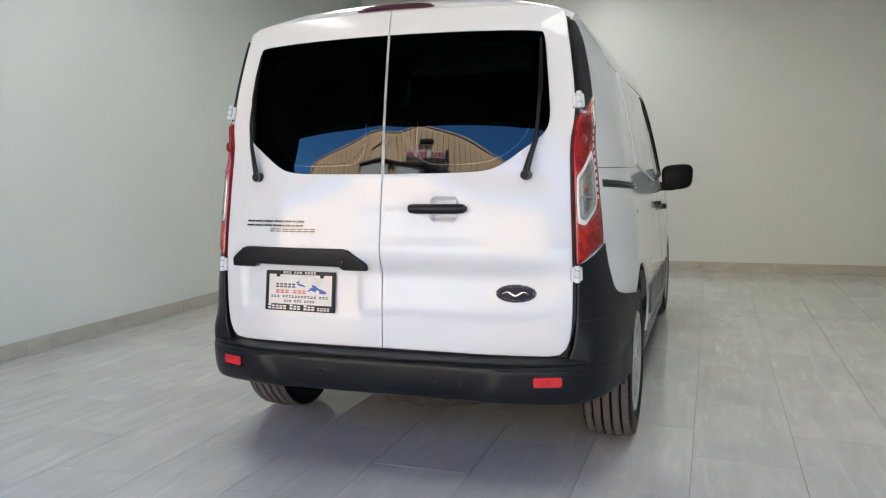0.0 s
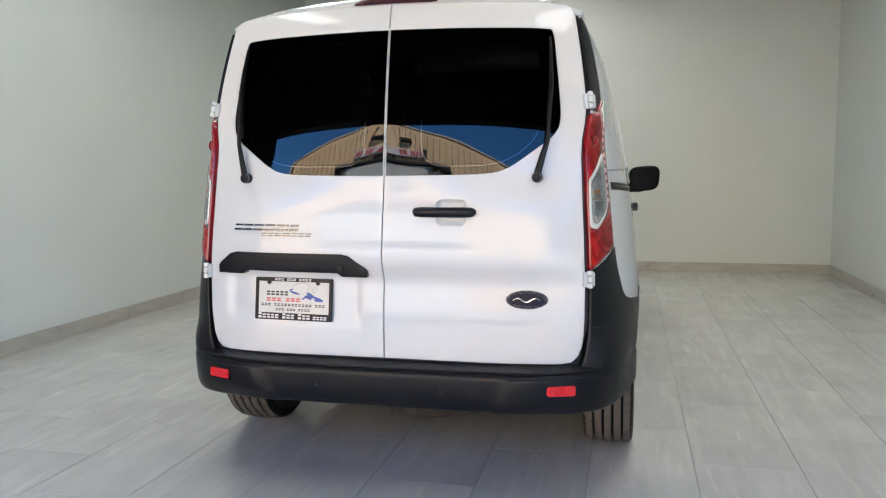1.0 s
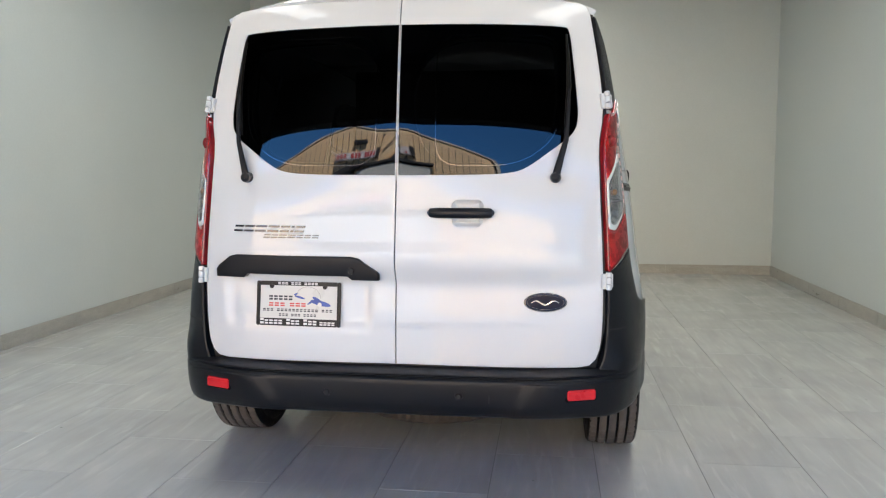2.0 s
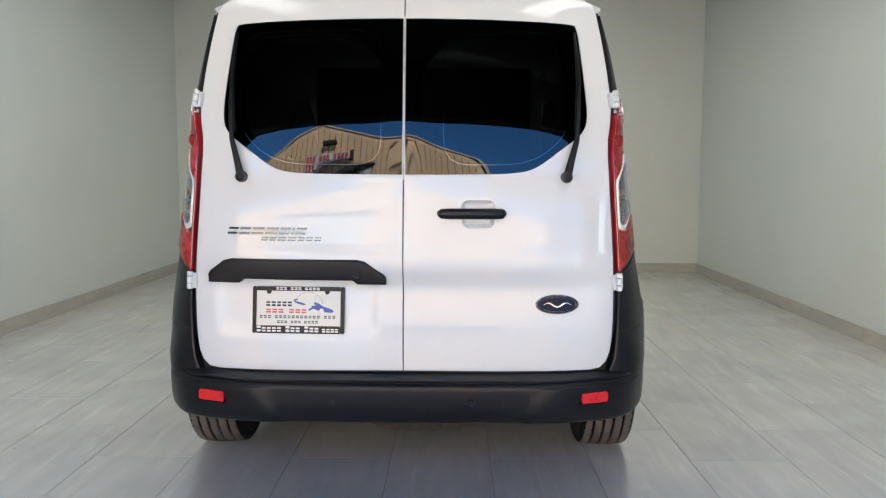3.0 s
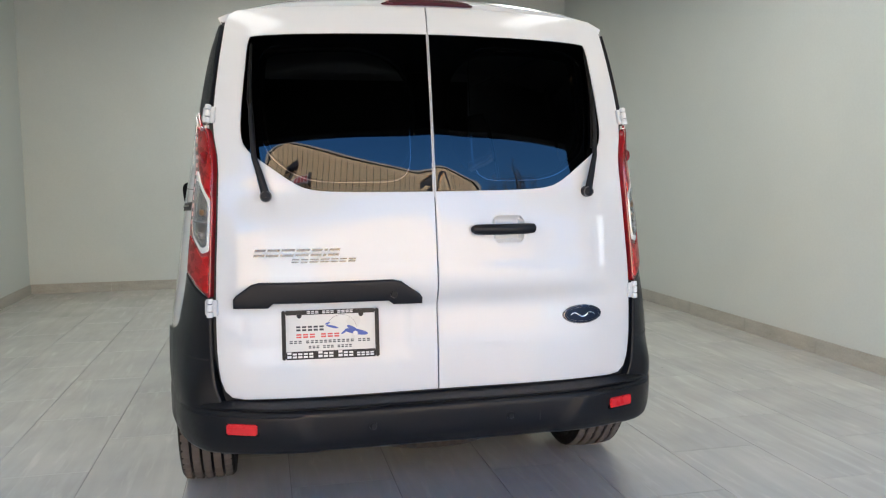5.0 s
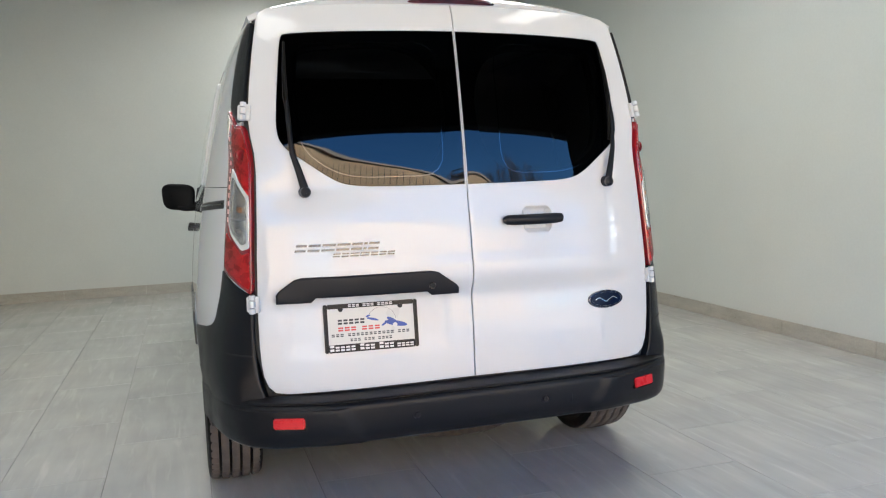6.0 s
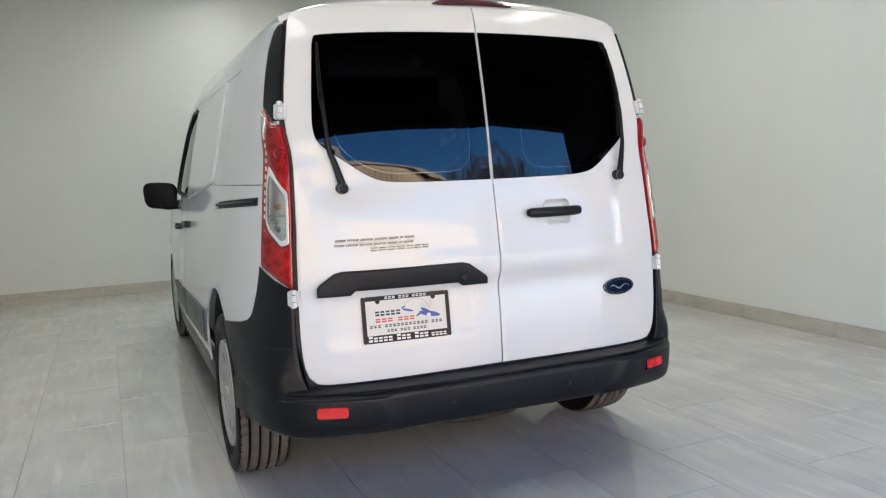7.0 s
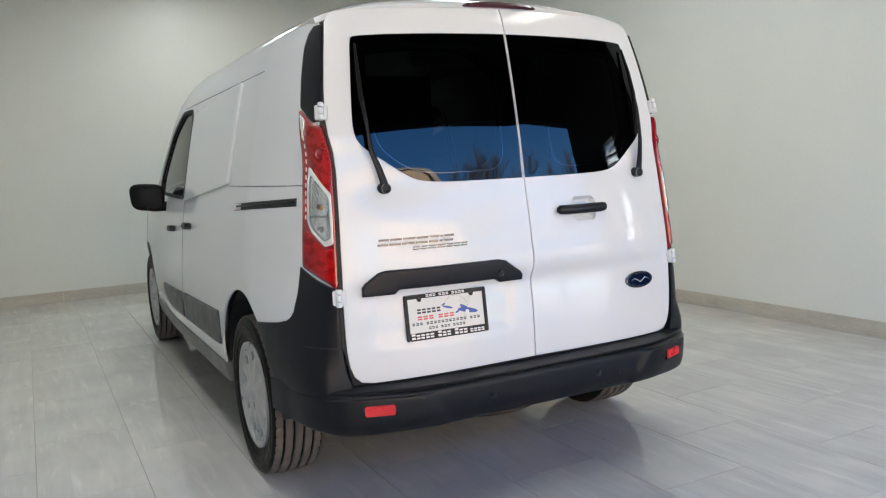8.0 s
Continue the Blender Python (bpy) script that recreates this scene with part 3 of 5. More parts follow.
SQUARE = [(-1, 0), (1, 0), (1, 1), (-1, 1)]
part("roof", patch([(-1, .26), (1, .26), (1, 2.6), (-1, 2.6)], roof, 0.05, depth=0.02), WHITE, van)
part("windscreen", patch(SQUARE, screen, 0.1, depth=0.006), SIDE_GLASS, van, "laminated windscreen").visible_shadow = False
part("bonnet", patch(SQUARE, bonnet, 0.08, depth=0.02), WHITE, van)
part("front_fascia", patch([(-1, .58), (1, .58), (1, .93), (-1, .93)], nose, 0.06, depth=0.03), WHITE, van)
part("front_bumper", patch([(-1, .24), (1, .24), (1, .60), (-1, .60)], nose, 0.06, lift=0.02, depth=0.05), BLACK_PLASTIC, van, "black front bumper")
part("grille", patch(rounded([(-.45, .64), (.45, .64), (.52, .84), (-.52, .84)], 2), nose, 0.06, lift=0.012, depth=0.02), GLOSS_BLACK, van, "black grille")
for s in (-1, 1):
    part("headlight", patch(rounded([(s * .60, .70), (s * .97, .74), (s * .96, .92), (s * .66, .86)], 2), nose, 0.05, lift=0.012, depth=0.02), REFLECTOR, van, "clear headlight")

# cargo hold
bm = bmesh.new()
box(bm, -.80, .80, .42, 4.30, .30, .36)
box(bm, -.62, .62, .20, .46, .36, .46)
part("load_floor", bm, LINER, van, "dark load floor", smooth=False)
bm = bmesh.new()
box(bm, -.70, .70, 2.02, 2.06, .36, 1.15)
box(bm, -.60, .60, 2.02, 2.06, 1.15, 1.70)
part("bulkhead", bm, LINER, van, "dark cargo partition", smooth=False)
bm = boxed(-.60, .60, .36, 1.25, .235, .30)
box(bm, -.77, .77, 1.25, 3.5, .235, .30)
box(bm, -.60, .60, 3.5, 4.2, .235, .30)
part("underbody", bm, DARK_STEEL, van, smooth=False)
# Parts hidden behind the bumper, added to keep light off the floor below.
part("unseen_muffler", boxed(-.57, -.24, .52, 1.12, .155, .262, .045), DARK_STEEL, van, "unseen dark exhaust box, added to shade the floor")
part("unseen_fuel_tank", boxed(-.50, .56, 1.36, 2.45, .165, .262, .05), DARK_STEEL, van, "unseen dark fuel tank, added to shade the floor")
for s in (-1, 1):
    bm = bmesh.new()
    tube(bm, [(s * .60, .42, .262), (s * .60, .62, .215), (s * .60, AXLE_REAR, .195), (s * .60, 1.10, .205), (s * .60, 1.34, .255)], [.026, .03, .034, .03, .026], 8)
    part("unseen_leaf_spring", bm, DARK_STEEL, van, "unseen dark leaf spring, added to shade the floor")
for s in (-1, 1):
    for cy in (AXLE_REAR, AXLE_FRONT):
        bm = bmesh.new()
        rim_a, rim_b, hub_v = [], [], bm.verts.new((s * .63, cy, HUB))
        for k in range(33):
            a = radians(-4 + 188 * k / 32)
            rim_a.append(bm.verts.new((s * .63, cy + .40 * math.cos(a), HUB + .40 * math.sin(a))))
            rim_b.append(bm.verts.new((s * (.868 if cy < 2 else .79), cy + .40 * math.cos(a), HUB + .40 * math.sin(a))))
        for k in range(32):
            bm.faces.new((rim_a[k], rim_a[k + 1], rim_b[k + 1], rim_b[k]))
            bm.faces.new((rim_a[k + 1], rim_a[k], hub_v))
        part("wheel_housing", bm, SEAL, van, "black wheel housing")

# rear doors
PANE_EDGE = [(.0042, 1.118), (.30, 1.1195), (.40, 1.126), (.452, 1.145), (.54, 1.210), (.598, 1.252), (.622, 1.300), (.612, 1.42), (.600, 1.52), (.588, 1.622), (.57, 1.634), (.30, 1.640), (.0042, 1.643)]


def rounded_pane(s, grow=0.0):
    pts = rounded(PANE_EDGE, 2, keep=(0, 12))
    return [(s * (x if x < .02 else x + grow * (1 if x > .3 else 0)), z + (grow if z > 1.4 else -grow) * (1 if abs(x) > 1 else 0)) for x, z in pts]


def door_edge(z):
    return spline(EDGE_X, z) - 0.009


def door_outline():
    bottom = [(.0018, .462), (.45, .460), (.630, .4585), (.668, .464), (.690, .485)]
    edge = [(door_edge(z), z) for z in (.52, .56, .62, .70, .79, .90, 1.0, 1.1, 1.18, 1.24, 1.30, 1.36, 1.46, 1.56, 1.64, 1.68)]
    top = [(.645, 1.708), (.62, 1.722), (.56, 1.728), (.30, 1.735), (.0018, 1.739)]
    return bottom + edge + top


left_door = right_door = None
for s in (-1, 1):
    name = "rear_door"
    f = rear_left if s < 0 else rear_right
    shape = [(s * x, z) for x, z in door_outline()]
    door = part(name, patch(shape, f, 0.0125, [rounded_pane(s)] + ([eased(CUP, .008)] if s > 0 else []), 0, 0.03, soft=0.0025, creases=(.846, .851, .856, .886, .891, .896)), WHITE, van, "white half door with a tinted window")
    if s < 0:
        left_door = door
    else:
        right_door = door
    pane = part("rear_window", patch([(x * 0.9985, z) for x, z in rounded_pane(s)], glass_face, 0.02, lift=-0.0025, depth=0.004), REAR_GLASS, door, "black tinted rear window glass")
    inner_frame = [(s * x, z) for x, z in rounded([(.055, 1.16), (.38, 1.16), (.46, 1.19), (.55, 1.27), (.55, 1.56), (.52, 1.595), (.055, 1.60)], 3)]
    part("window_border", patch([(x * 0.998, z) for x, z in rounded_pane(s)], glass_face, 0.03, [inner_frame], -0.010, 0.004), SEAL, door, "black printed glass border")
    ix = .075 if s < 0 else .132
    trace = [(s * x, z) for x, z in eased([(ix, 1.150), (.385, 1.150), (.475, 1.185), (.555, 1.262), (.560, 1.60), (ix, 1.605)], .085)]
    thin = [(s * x, z) for x, z in eased([(ix + .0022, 1.1522), (.3843, 1.1522), (.4737, 1.1871), (.5528, 1.2631), (.5578, 1.5978), (ix + .0022, 1.6028)], .082)]
    part("glass_line", patch(trace, glass_face, 0.02, [thin], -0.0019, 0.0004), surface("silvered_glass_line", (.085, .09, .10), .06, 1.0, rough_vary=.02), door, "thin pale line round the pane")
    # inner skin behind the glass
    part("inner_panel", patch([(s * .012, .50), (s * .66, .50), (s * .68, .8), (s * .66, 1.2), (s * .63, 1.66), (s * .012, 1.68)], lambda x, z: (x, rear_face(x, z), z), 0.06, [inner_frame], -0.035, 0.02), LINER, door, "dark inner door panel")
bm = bmesh.new()
zs = [.46 + k * .01 for k in range(129)]
for za, zb in zip(zs, zs[1:]):
    q = [bm.verts.new((x, rear_face(0, z) + dy, z)) for x, z, dy in ((-.012, za, .013), (.012, za, .013), (.012, zb, .013), (-.012, zb, .013))]
    bm.faces.new(q)
part("centre_seal", bm, SEAL, left_door, "black seal between the doors")
bm = bmesh.new()
for za, zb in zip(zs, zs[1:]):
    if za > 1.09 and zb < 1.66:
        q = [bm.verts.new((x, rear_face(0, z) + .004, z)) for x, z in ((-.006, za), (.006, za), (.006, zb), (-.006, zb))]
        bm.faces.new(q)
part("glazing_seal", bm, GREY_SEAL, left_door, "pale grey seal strip between the panes")

# opening behind the doors' edges
for s in (-1, 1):
    gap = [(s * (spline(EDGE_X, z) - .030), z) for z in (.45, .60, .79, .95, 1.13, 1.25, 1.34, 1.46, 1.60, 1.685)] + [(s * (spline(EDGE_X, z) + .005), z) for z in (1.685, 1.60, 1.46, 1.34, 1.25, 1.13, .95, .79, .60, .45)]
    part("door_seal", patch(gap, lambda x, z: (x, rear_face(x, z), z), 0.03, lift=-0.011, depth=0.01), SEAL, van, "black rubber door seal")
part("door_seal", patch([(-.68, .44), (.68, .44), (.68, .475), (-.68, .475)], lambda x, z: (x, rear_face(x, z), z), 0.05, lift=-0.012, depth=0.01), SEAL, van, "black rubber door seal")
part("door_seal", patch([(-.60, 1.69), (.60, 1.69), (.56, 1.722), (0, 1.732), (-.56, 1.722)], lambda x, z: (x, rear_face(x, z), z), 0.05, lift=-0.012, depth=0.01), SEAL, van, "black rubber door seal")


def hinge(parent, s, x, z):
    """Exposed strap hinge: two knuckles on a pin between a body plate and a door plate."""
    y = rear_face(x, z)
    tilt = math.degrees(math.atan2(rear_face(x, z + .05) - rear_face(x, z - .05), .1))
    m = Matrix.Translation((s * x, y - .006, z)) @ pose(0, 0, 0, -tilt, 0, s * 26)
    bm = boxed(-.013, .004, -.006, .008, -.026, .026, 0.002) if s > 0 else boxed(-.004, .013, -.006, .008, -.026, .026, 0.002)
    bmesh.ops.transform(bm, matrix=m, verts=bm.verts)
    h = part("hinge", bm, WHITE, parent, "white painted strap hinge")
    for z0, z1 in ((-.029, -.011), (-.009, .013), (.015, .031)):
        bm = bmesh.new()
        tube(bm, [(s * .008, -.010, z0), (s * .008, -.010, z0 + .002), (s * .008, -.010, z1 - .002), (s * .008, -.010, z1)], [.0085, .0105, .0105, .0085], 14)
        bmesh.ops.transform(bm, matrix=m, verts=bm.verts)
        part("knuckle", bm, WHITE, h)
    bm = boxed(s * .018 - .012, s * .018 + .012, -.004, .012, -.024, .026, 0.003)
    bmesh.ops.transform(bm, matrix=m, verts=bm.verts)
    part("body_plate", bm, WHITE, h)


for s, d in ((-1, van), (1, van)):
    hinge(d, s, .708, 1.372)
    hinge(d, s, .717, .757)


def wiper(parent, s):
    def at(x, z, out):
        return s * x, rear_face(x, z) - out, z
    bm = bmesh.new()
    a, b = Vector(at(.545, 1.110, -.004)), Vector(at(.545, 1.110, .030))
    tube(bm, [a, a.lerp(b, .7), b, b + Vector((0, -.004, 0))], [.019, .019, .017, .010], 18)
    w = part("wiper", bm, BLACK_PLASTIC, parent, "parked black rear wiper")
    bm = bmesh.new()
    revolve(bm, [(.0125, -.001), (.0150, .0015), (.0175, .0010), (.0180, -.003)], Matrix.Translation(b) @ pose(0, 0, 0, 0, 0, -90), 24)
    part("pivot_cap", bm, GREY_CLAD, w, "worn grey cap rim")
    bm = bmesh.new()
    tube(bm, [at(.545, 1.105, .026), at(.549, 1.13, .028), at(.562, 1.18, .030), at(.578, 1.235, .028), at(.583, 1.30, .030), at(.586, 1.36, .030), at(.586, 1.42, .026)], [.0145, .013, .011, .009, .0065, .006, .004], 10, 0.6)
    part("wiper_arm", bm, BLACK_PLASTIC, w)
    bm = bmesh.new()
    tube(bm, [at(.574, 1.262, .010), at(.580, 1.34, .018), at(.586, 1.42, .020), at(.583, 1.51, .016), at(.576, 1.602, .008)], [.004, .007, .009, .007, .004], 8, 1.2)
    part("wiper_blade", bm, RUBBER, w)


wiper(van, -1)
wiper(van, 1)

# grab handle on the plain door
part("handle_cup", patch(eased(CUP, .008), cup_face, 0.006, lift=-0.0015, depth=0.004), WHITE, van, "dished white hollow behind the handle")
bm = bmesh.new()
tube(bm, [(.119, rear_face(.13, .991) - .012, .991), (.126, rear_face(.13, .991) - .022, .991), (.15, rear_face(.15, .991) - .030, .991), (.235, rear_face(.235, .991) - .034, .991), (.305, rear_face(.305, .991) - .030, .991), (.329, rear_face(.329, .991) - .022, .991), (.335, rear_face(.329, .991) - .012, .991)], [.010, .016, .018, .018, .018, .016, .010], 16, 0.75)
handle = part("door_handle", bm, BLACK_PLASTIC, van, "black pull handle")
for x0, x1 in ((.128, .172), (.286, .330)):
    part("handle_foot", boxed(x0, x1, rear_face(x0, .99) - .020, rear_face(x0, .99) + .004, .974, 1.007, .006), BLACK_PLASTIC, handle)

# trim bar over the plate, with the lock
BAR = [(-.651, .757), (-.651, .786), (-.641, .799), (-.596, .832), (-.572, .838), (-.152, .838), (-.125, .832), (-.062, .788), (-.055, .778), (-.055, .757), (-.150, .7575), (-.166, .771), (-.530, .773), (-.545, .758)]
bar = part("trim_bar", patch(BAR, lambda x, z: (x, plain_face(x, z), z), 0.016, lift=0.026, depth=0.04, soft=0.007), BLACK_PLASTIC, van, "black trim bar over the number plate")
y = plain_face(-.15, .789) - .0292
bm = bmesh.new()
revolve(bm, [(.0095, 0), (.0115, .002), (.0115, -.002)], Matrix.Translation((-.150, y, .789)) @ pose(0, 0, 0, 0, 0, 90), 24, close=True)
lock = part("lock_ring", bm, BADGE_ALLOY, bar, "worn steel lock ring")
bm = bmesh.new()
tube(bm, [(-.150, y + .004, .789), (-.150, y - .001, .789)], [.009, .009], 20)
part("lock_barrel", bm, GLOSS_BLACK, bar)


# badges: plain chrome and enamel shapes
def slab(bm, x0, x1, z0, z1, lean, out=0.006, y_of=rear_face, ins=0.0):
    q = []
    for yo in (-out, .001 + ins):
        q.append([bm.verts.new((x + lean * (z - z0), y_of(x, z) + yo, z)) for x, z in ((x0, z0), (x1, z0), (x1, z1), (x0, z1))])
    bm.faces.new(q[0])
    for i in range(4):
        j = (i + 1) % 4
        bm.faces.new((q[0][i], q[0][j], q[1][j], q[1][i]))


def badge_row(x0, x1, z0, z1, widths):
    """A row of plain leaning chrome bars, as long as the lettering that it stands for."""
    row = empty("badge", x0, rear_face(x0, z0), z0)
    row.parent = van
    row.matrix_parent_inverse = van.matrix_world.inverted()
    row["label"] = "row of plain chrome badge bars"
    total, x = sum(widths), x0
    for w in widths:
        b = x + (x1 - x0) * w / total
        h = z1 - z0
        for za, zb in ((z0, z0 + h * .30), (z0 + h * .70, z1)):
            bm = bmesh.new()
            slab(bm, x + .3 * (za - z0) + .002, b - .004 + .3 * (za - z0), za, zb, .3)
            part("chrome_bar", bm, BADGE_CHROME, row, smooth=False)
        x = b


badge_row(-.592, -.320, .919, .942, (1, 1.1, 1.2, 1.2, 1, .4, 1))
badge_row(-.474, -.268, .899, .9105, (1, 1, 1.2, 1.2, 1, 1, 1))


def ellipse_patch(cx, cz, a, b, lift, depth, mat, name, parent, label="", soft=0.003, hole=None):
    pts = [(cx + a * math.cos(2 * math.pi * k / 48), cz + b * math.sin(2 * math.pi * k / 48)) for k in range(48)]
    holes = [[(cx + hole[0] * math.cos(2 * math.pi * k / 48), cz + hole[1] * math.sin(2 * math.pi * k / 48)) for k in range(48)]] if hole else []
    return part(name, patch(pts, lambda x, z: (x, rear_face(x, z), z), 0.01, holes, lift, depth, soft), mat, parent, label)


oval = ellipse_patch(.515, .6865, .073, .0325, .010, .012, BADGE_ALLOY, "oval_badge", van, "dark blue oval badge with a chrome rim", .004)
ellipse_patch(.515, .6865, .068, .0285, .0112, .004, BADGE_BLUE, "badge_field", oval, "dark blue enamel field", 0.001)
bm = bmesh.new()
f = lambda x, z: (x, rear_face(x, z) - .0128, z)
tube(bm, [f(.468 + .094 * k / 24, .6865 + .0065 * math.sin(k * .40)) for k in range(25)], [.0010 + .0022 * math.sin(math.pi * k / 24) for k in range(25)], 6)
part("badge_wave", bm, CHROME, oval, "plain chrome wave")
ellipse_patch(.515, .6865, .0625, .0245, .0120, .002, BADGE_ALLOY, "badge_ring", oval, "fine chrome inner ring", 0.0004, (.0612, .0232))


# number plate in its frame
plate = empty("number_plate", -.3525, .118, .664)
plate.parent = van
plate.matrix_parent_inverse = van.matrix_world.inverted()
PM = Matrix.Translation((-.3525, .1125, .664)) @ pose(0, 0, 0, -7.0, 0, -3.0)


def on_plate(name, bm, mat, label="", parent=plate, smooth=False):
    bmesh.ops.transform(bm, matrix=PM, verts=bm.verts)
    return part(name, bm, mat, parent, label, smooth)


bm = bmesh.new()
box(bm, -.156, -.143, -.004, .008, -.079, .079, .003)
box(bm, .143, .156, -.004, .008, -.079, .079, .003)
box(bm, -.145, .145, -.0035, .008, -.079, -.053, .003)
box(bm, -.145, .145, -.0035, .008, .064, .079, .003)
on_plate("plate_frame", bm, FRAME_GREY, "dark plastic number plate frame")
on_plate("plate_sheet", boxed(-.150, .150, .0015, .005, -.074, .074), PLATE_WHITE, "white printed dealer plate")
for x in (-.100, .098):
    bm = bmesh.new()
    tube(bm, [(x, .003, .060), (x, -.004, .060), (x, -.005, .060)], [.007, .007, .004], 14)
    on_plate("plate_screw", bm, FRAME_GREY, "dark screw cap", smooth=True)
    on_plate("screw_tab", boxed(x - .008, x + .008, -.003, .004, .058, .066, .001), FRAME_GREY)


def print_row(x0, x1, z0, z1, words, mat, y=.0008, gap=.34, small=1.0):
    """Words as rows of plain short bars in pairs; small: the height of all but a word's first bar."""
    step = (x1 - x0) / (sum(words) + .7 * (len(words) - 1))
    x = x0
    for count in words:
        for k in range(count):
            h = (z1 - z0) * (1 if k == 0 else small)
            for za, zb in ((0, .40), (.62, 1)):
                on_plate("printed_bar", boxed(x, x + (1 - gap) * step, y, y + .0006, z0 + h * za, z0 + h * zb), mat)
            x += step
        x += .7 * step


print_row(-.110, -.018, .012, .028, (5,), INK, gap=.26)
print_row(-.110, .032, -.010, .003, (3, 3), RED_INK, gap=.24)
print_row(-.132, .130, -.0275, -.0185, (3, 11, 3), INK, gap=.32)
print_row(-.072, .070, -.0445, -.0360, (3, 3, 4), INK, gap=.30)
print_row(-.140, .074, -.0735, -.054, (5, 3, 3), WHITE_INK, y=-.0042, gap=.24, small=.78)
print_row(.082, .140, -.0735, -.0615, (4,), WHITE_INK, y=-.0042, gap=.24)
print_row(-.075, .075, .0675, .0760, (3, 3, 4), WHITE_INK, y=-.0042, gap=.24)
for cx, cz, rx, rz, lean in ((.082, .004, .038, .009, -.2), (.070, .015, .018, .007, -.5), (.005, .023, .020, .004, -.25), (-.010, .034, .008, .003, .3), (.045, .006, .012, .004, .6)):
    bm = bmesh.new()
    vs = [bm.verts.new((cx + rx * math.cos(a), .0006, cz + rz * math.sin(a) + lean * rx * math.cos(a))) for a in (2 * math.pi * k / 18 for k in range(18))]
    bm.faces.new(vs)
    on_plate("printed_shape", bm, BLUE_INK, "dark blue printed swoosh")
bm = bmesh.new()
vs = [bm.verts.new((.079 + .0075 * math.cos(a), .0002, -.001 + .0075 * math.sin(a))) for a in (2 * math.pi * k / 18 for k in range(18))]
bm.faces.new(vs)
on_plate("printed_shape", bm, WHITE_INK, "pale round spot")
bm = bmesh.new()
tube(bm, [(.035 + .048 * math.cos(a), .0010, .015 + .046 * math.sin(a)) for a in (math.pi * k / 24 + .1 for k in range(23))], .0004, 4)
on_plate("printed_shape", bm, INK, "thin printed arc")

# tail lamps, corner trim and cladding
STRIP = [(.006, 1.672), (.118, 1.674), (.180, 1.655), (.212, 1.61), (.220, 1.50), (.214, 1.396), (.10, 1.340), (.006, 1.345)]
LAMP = [(.213, 1.390), (.150, 1.360), (.098, 1.333), (.030, 1.330), (.010, 1.316), (.006, 1.24), (.006, .795), (.020, .787), (.215, .858)]
UPPER = [(.132, 1.338), (.098, 1.322), (.034, 1.320), (.020, 1.306), (.018, 1.10), (.060, 1.122), (.110, 1.158), (.150, 1.215), (.160, 1.26)]
CLEAR = [(.160, 1.195), (.112, 1.160), (.060, 1.126), (.020, 1.102), (.018, .935), (.070, .927), (.150, .975), (.176, 1.010), (.172, 1.14)]
CLEAR_IN = [(.150, 1.165), (.112, 1.142), (.066, 1.110), (.036, 1.090), (.034, .952), (.070, .945), (.140, .985), (.162, 1.016), (.160, 1.12)]
LOWER = [(.018, .922), (.070, .914), (.152, .960), (.196, .985), (.200, .868), (.030, .802), (.018, .808)]
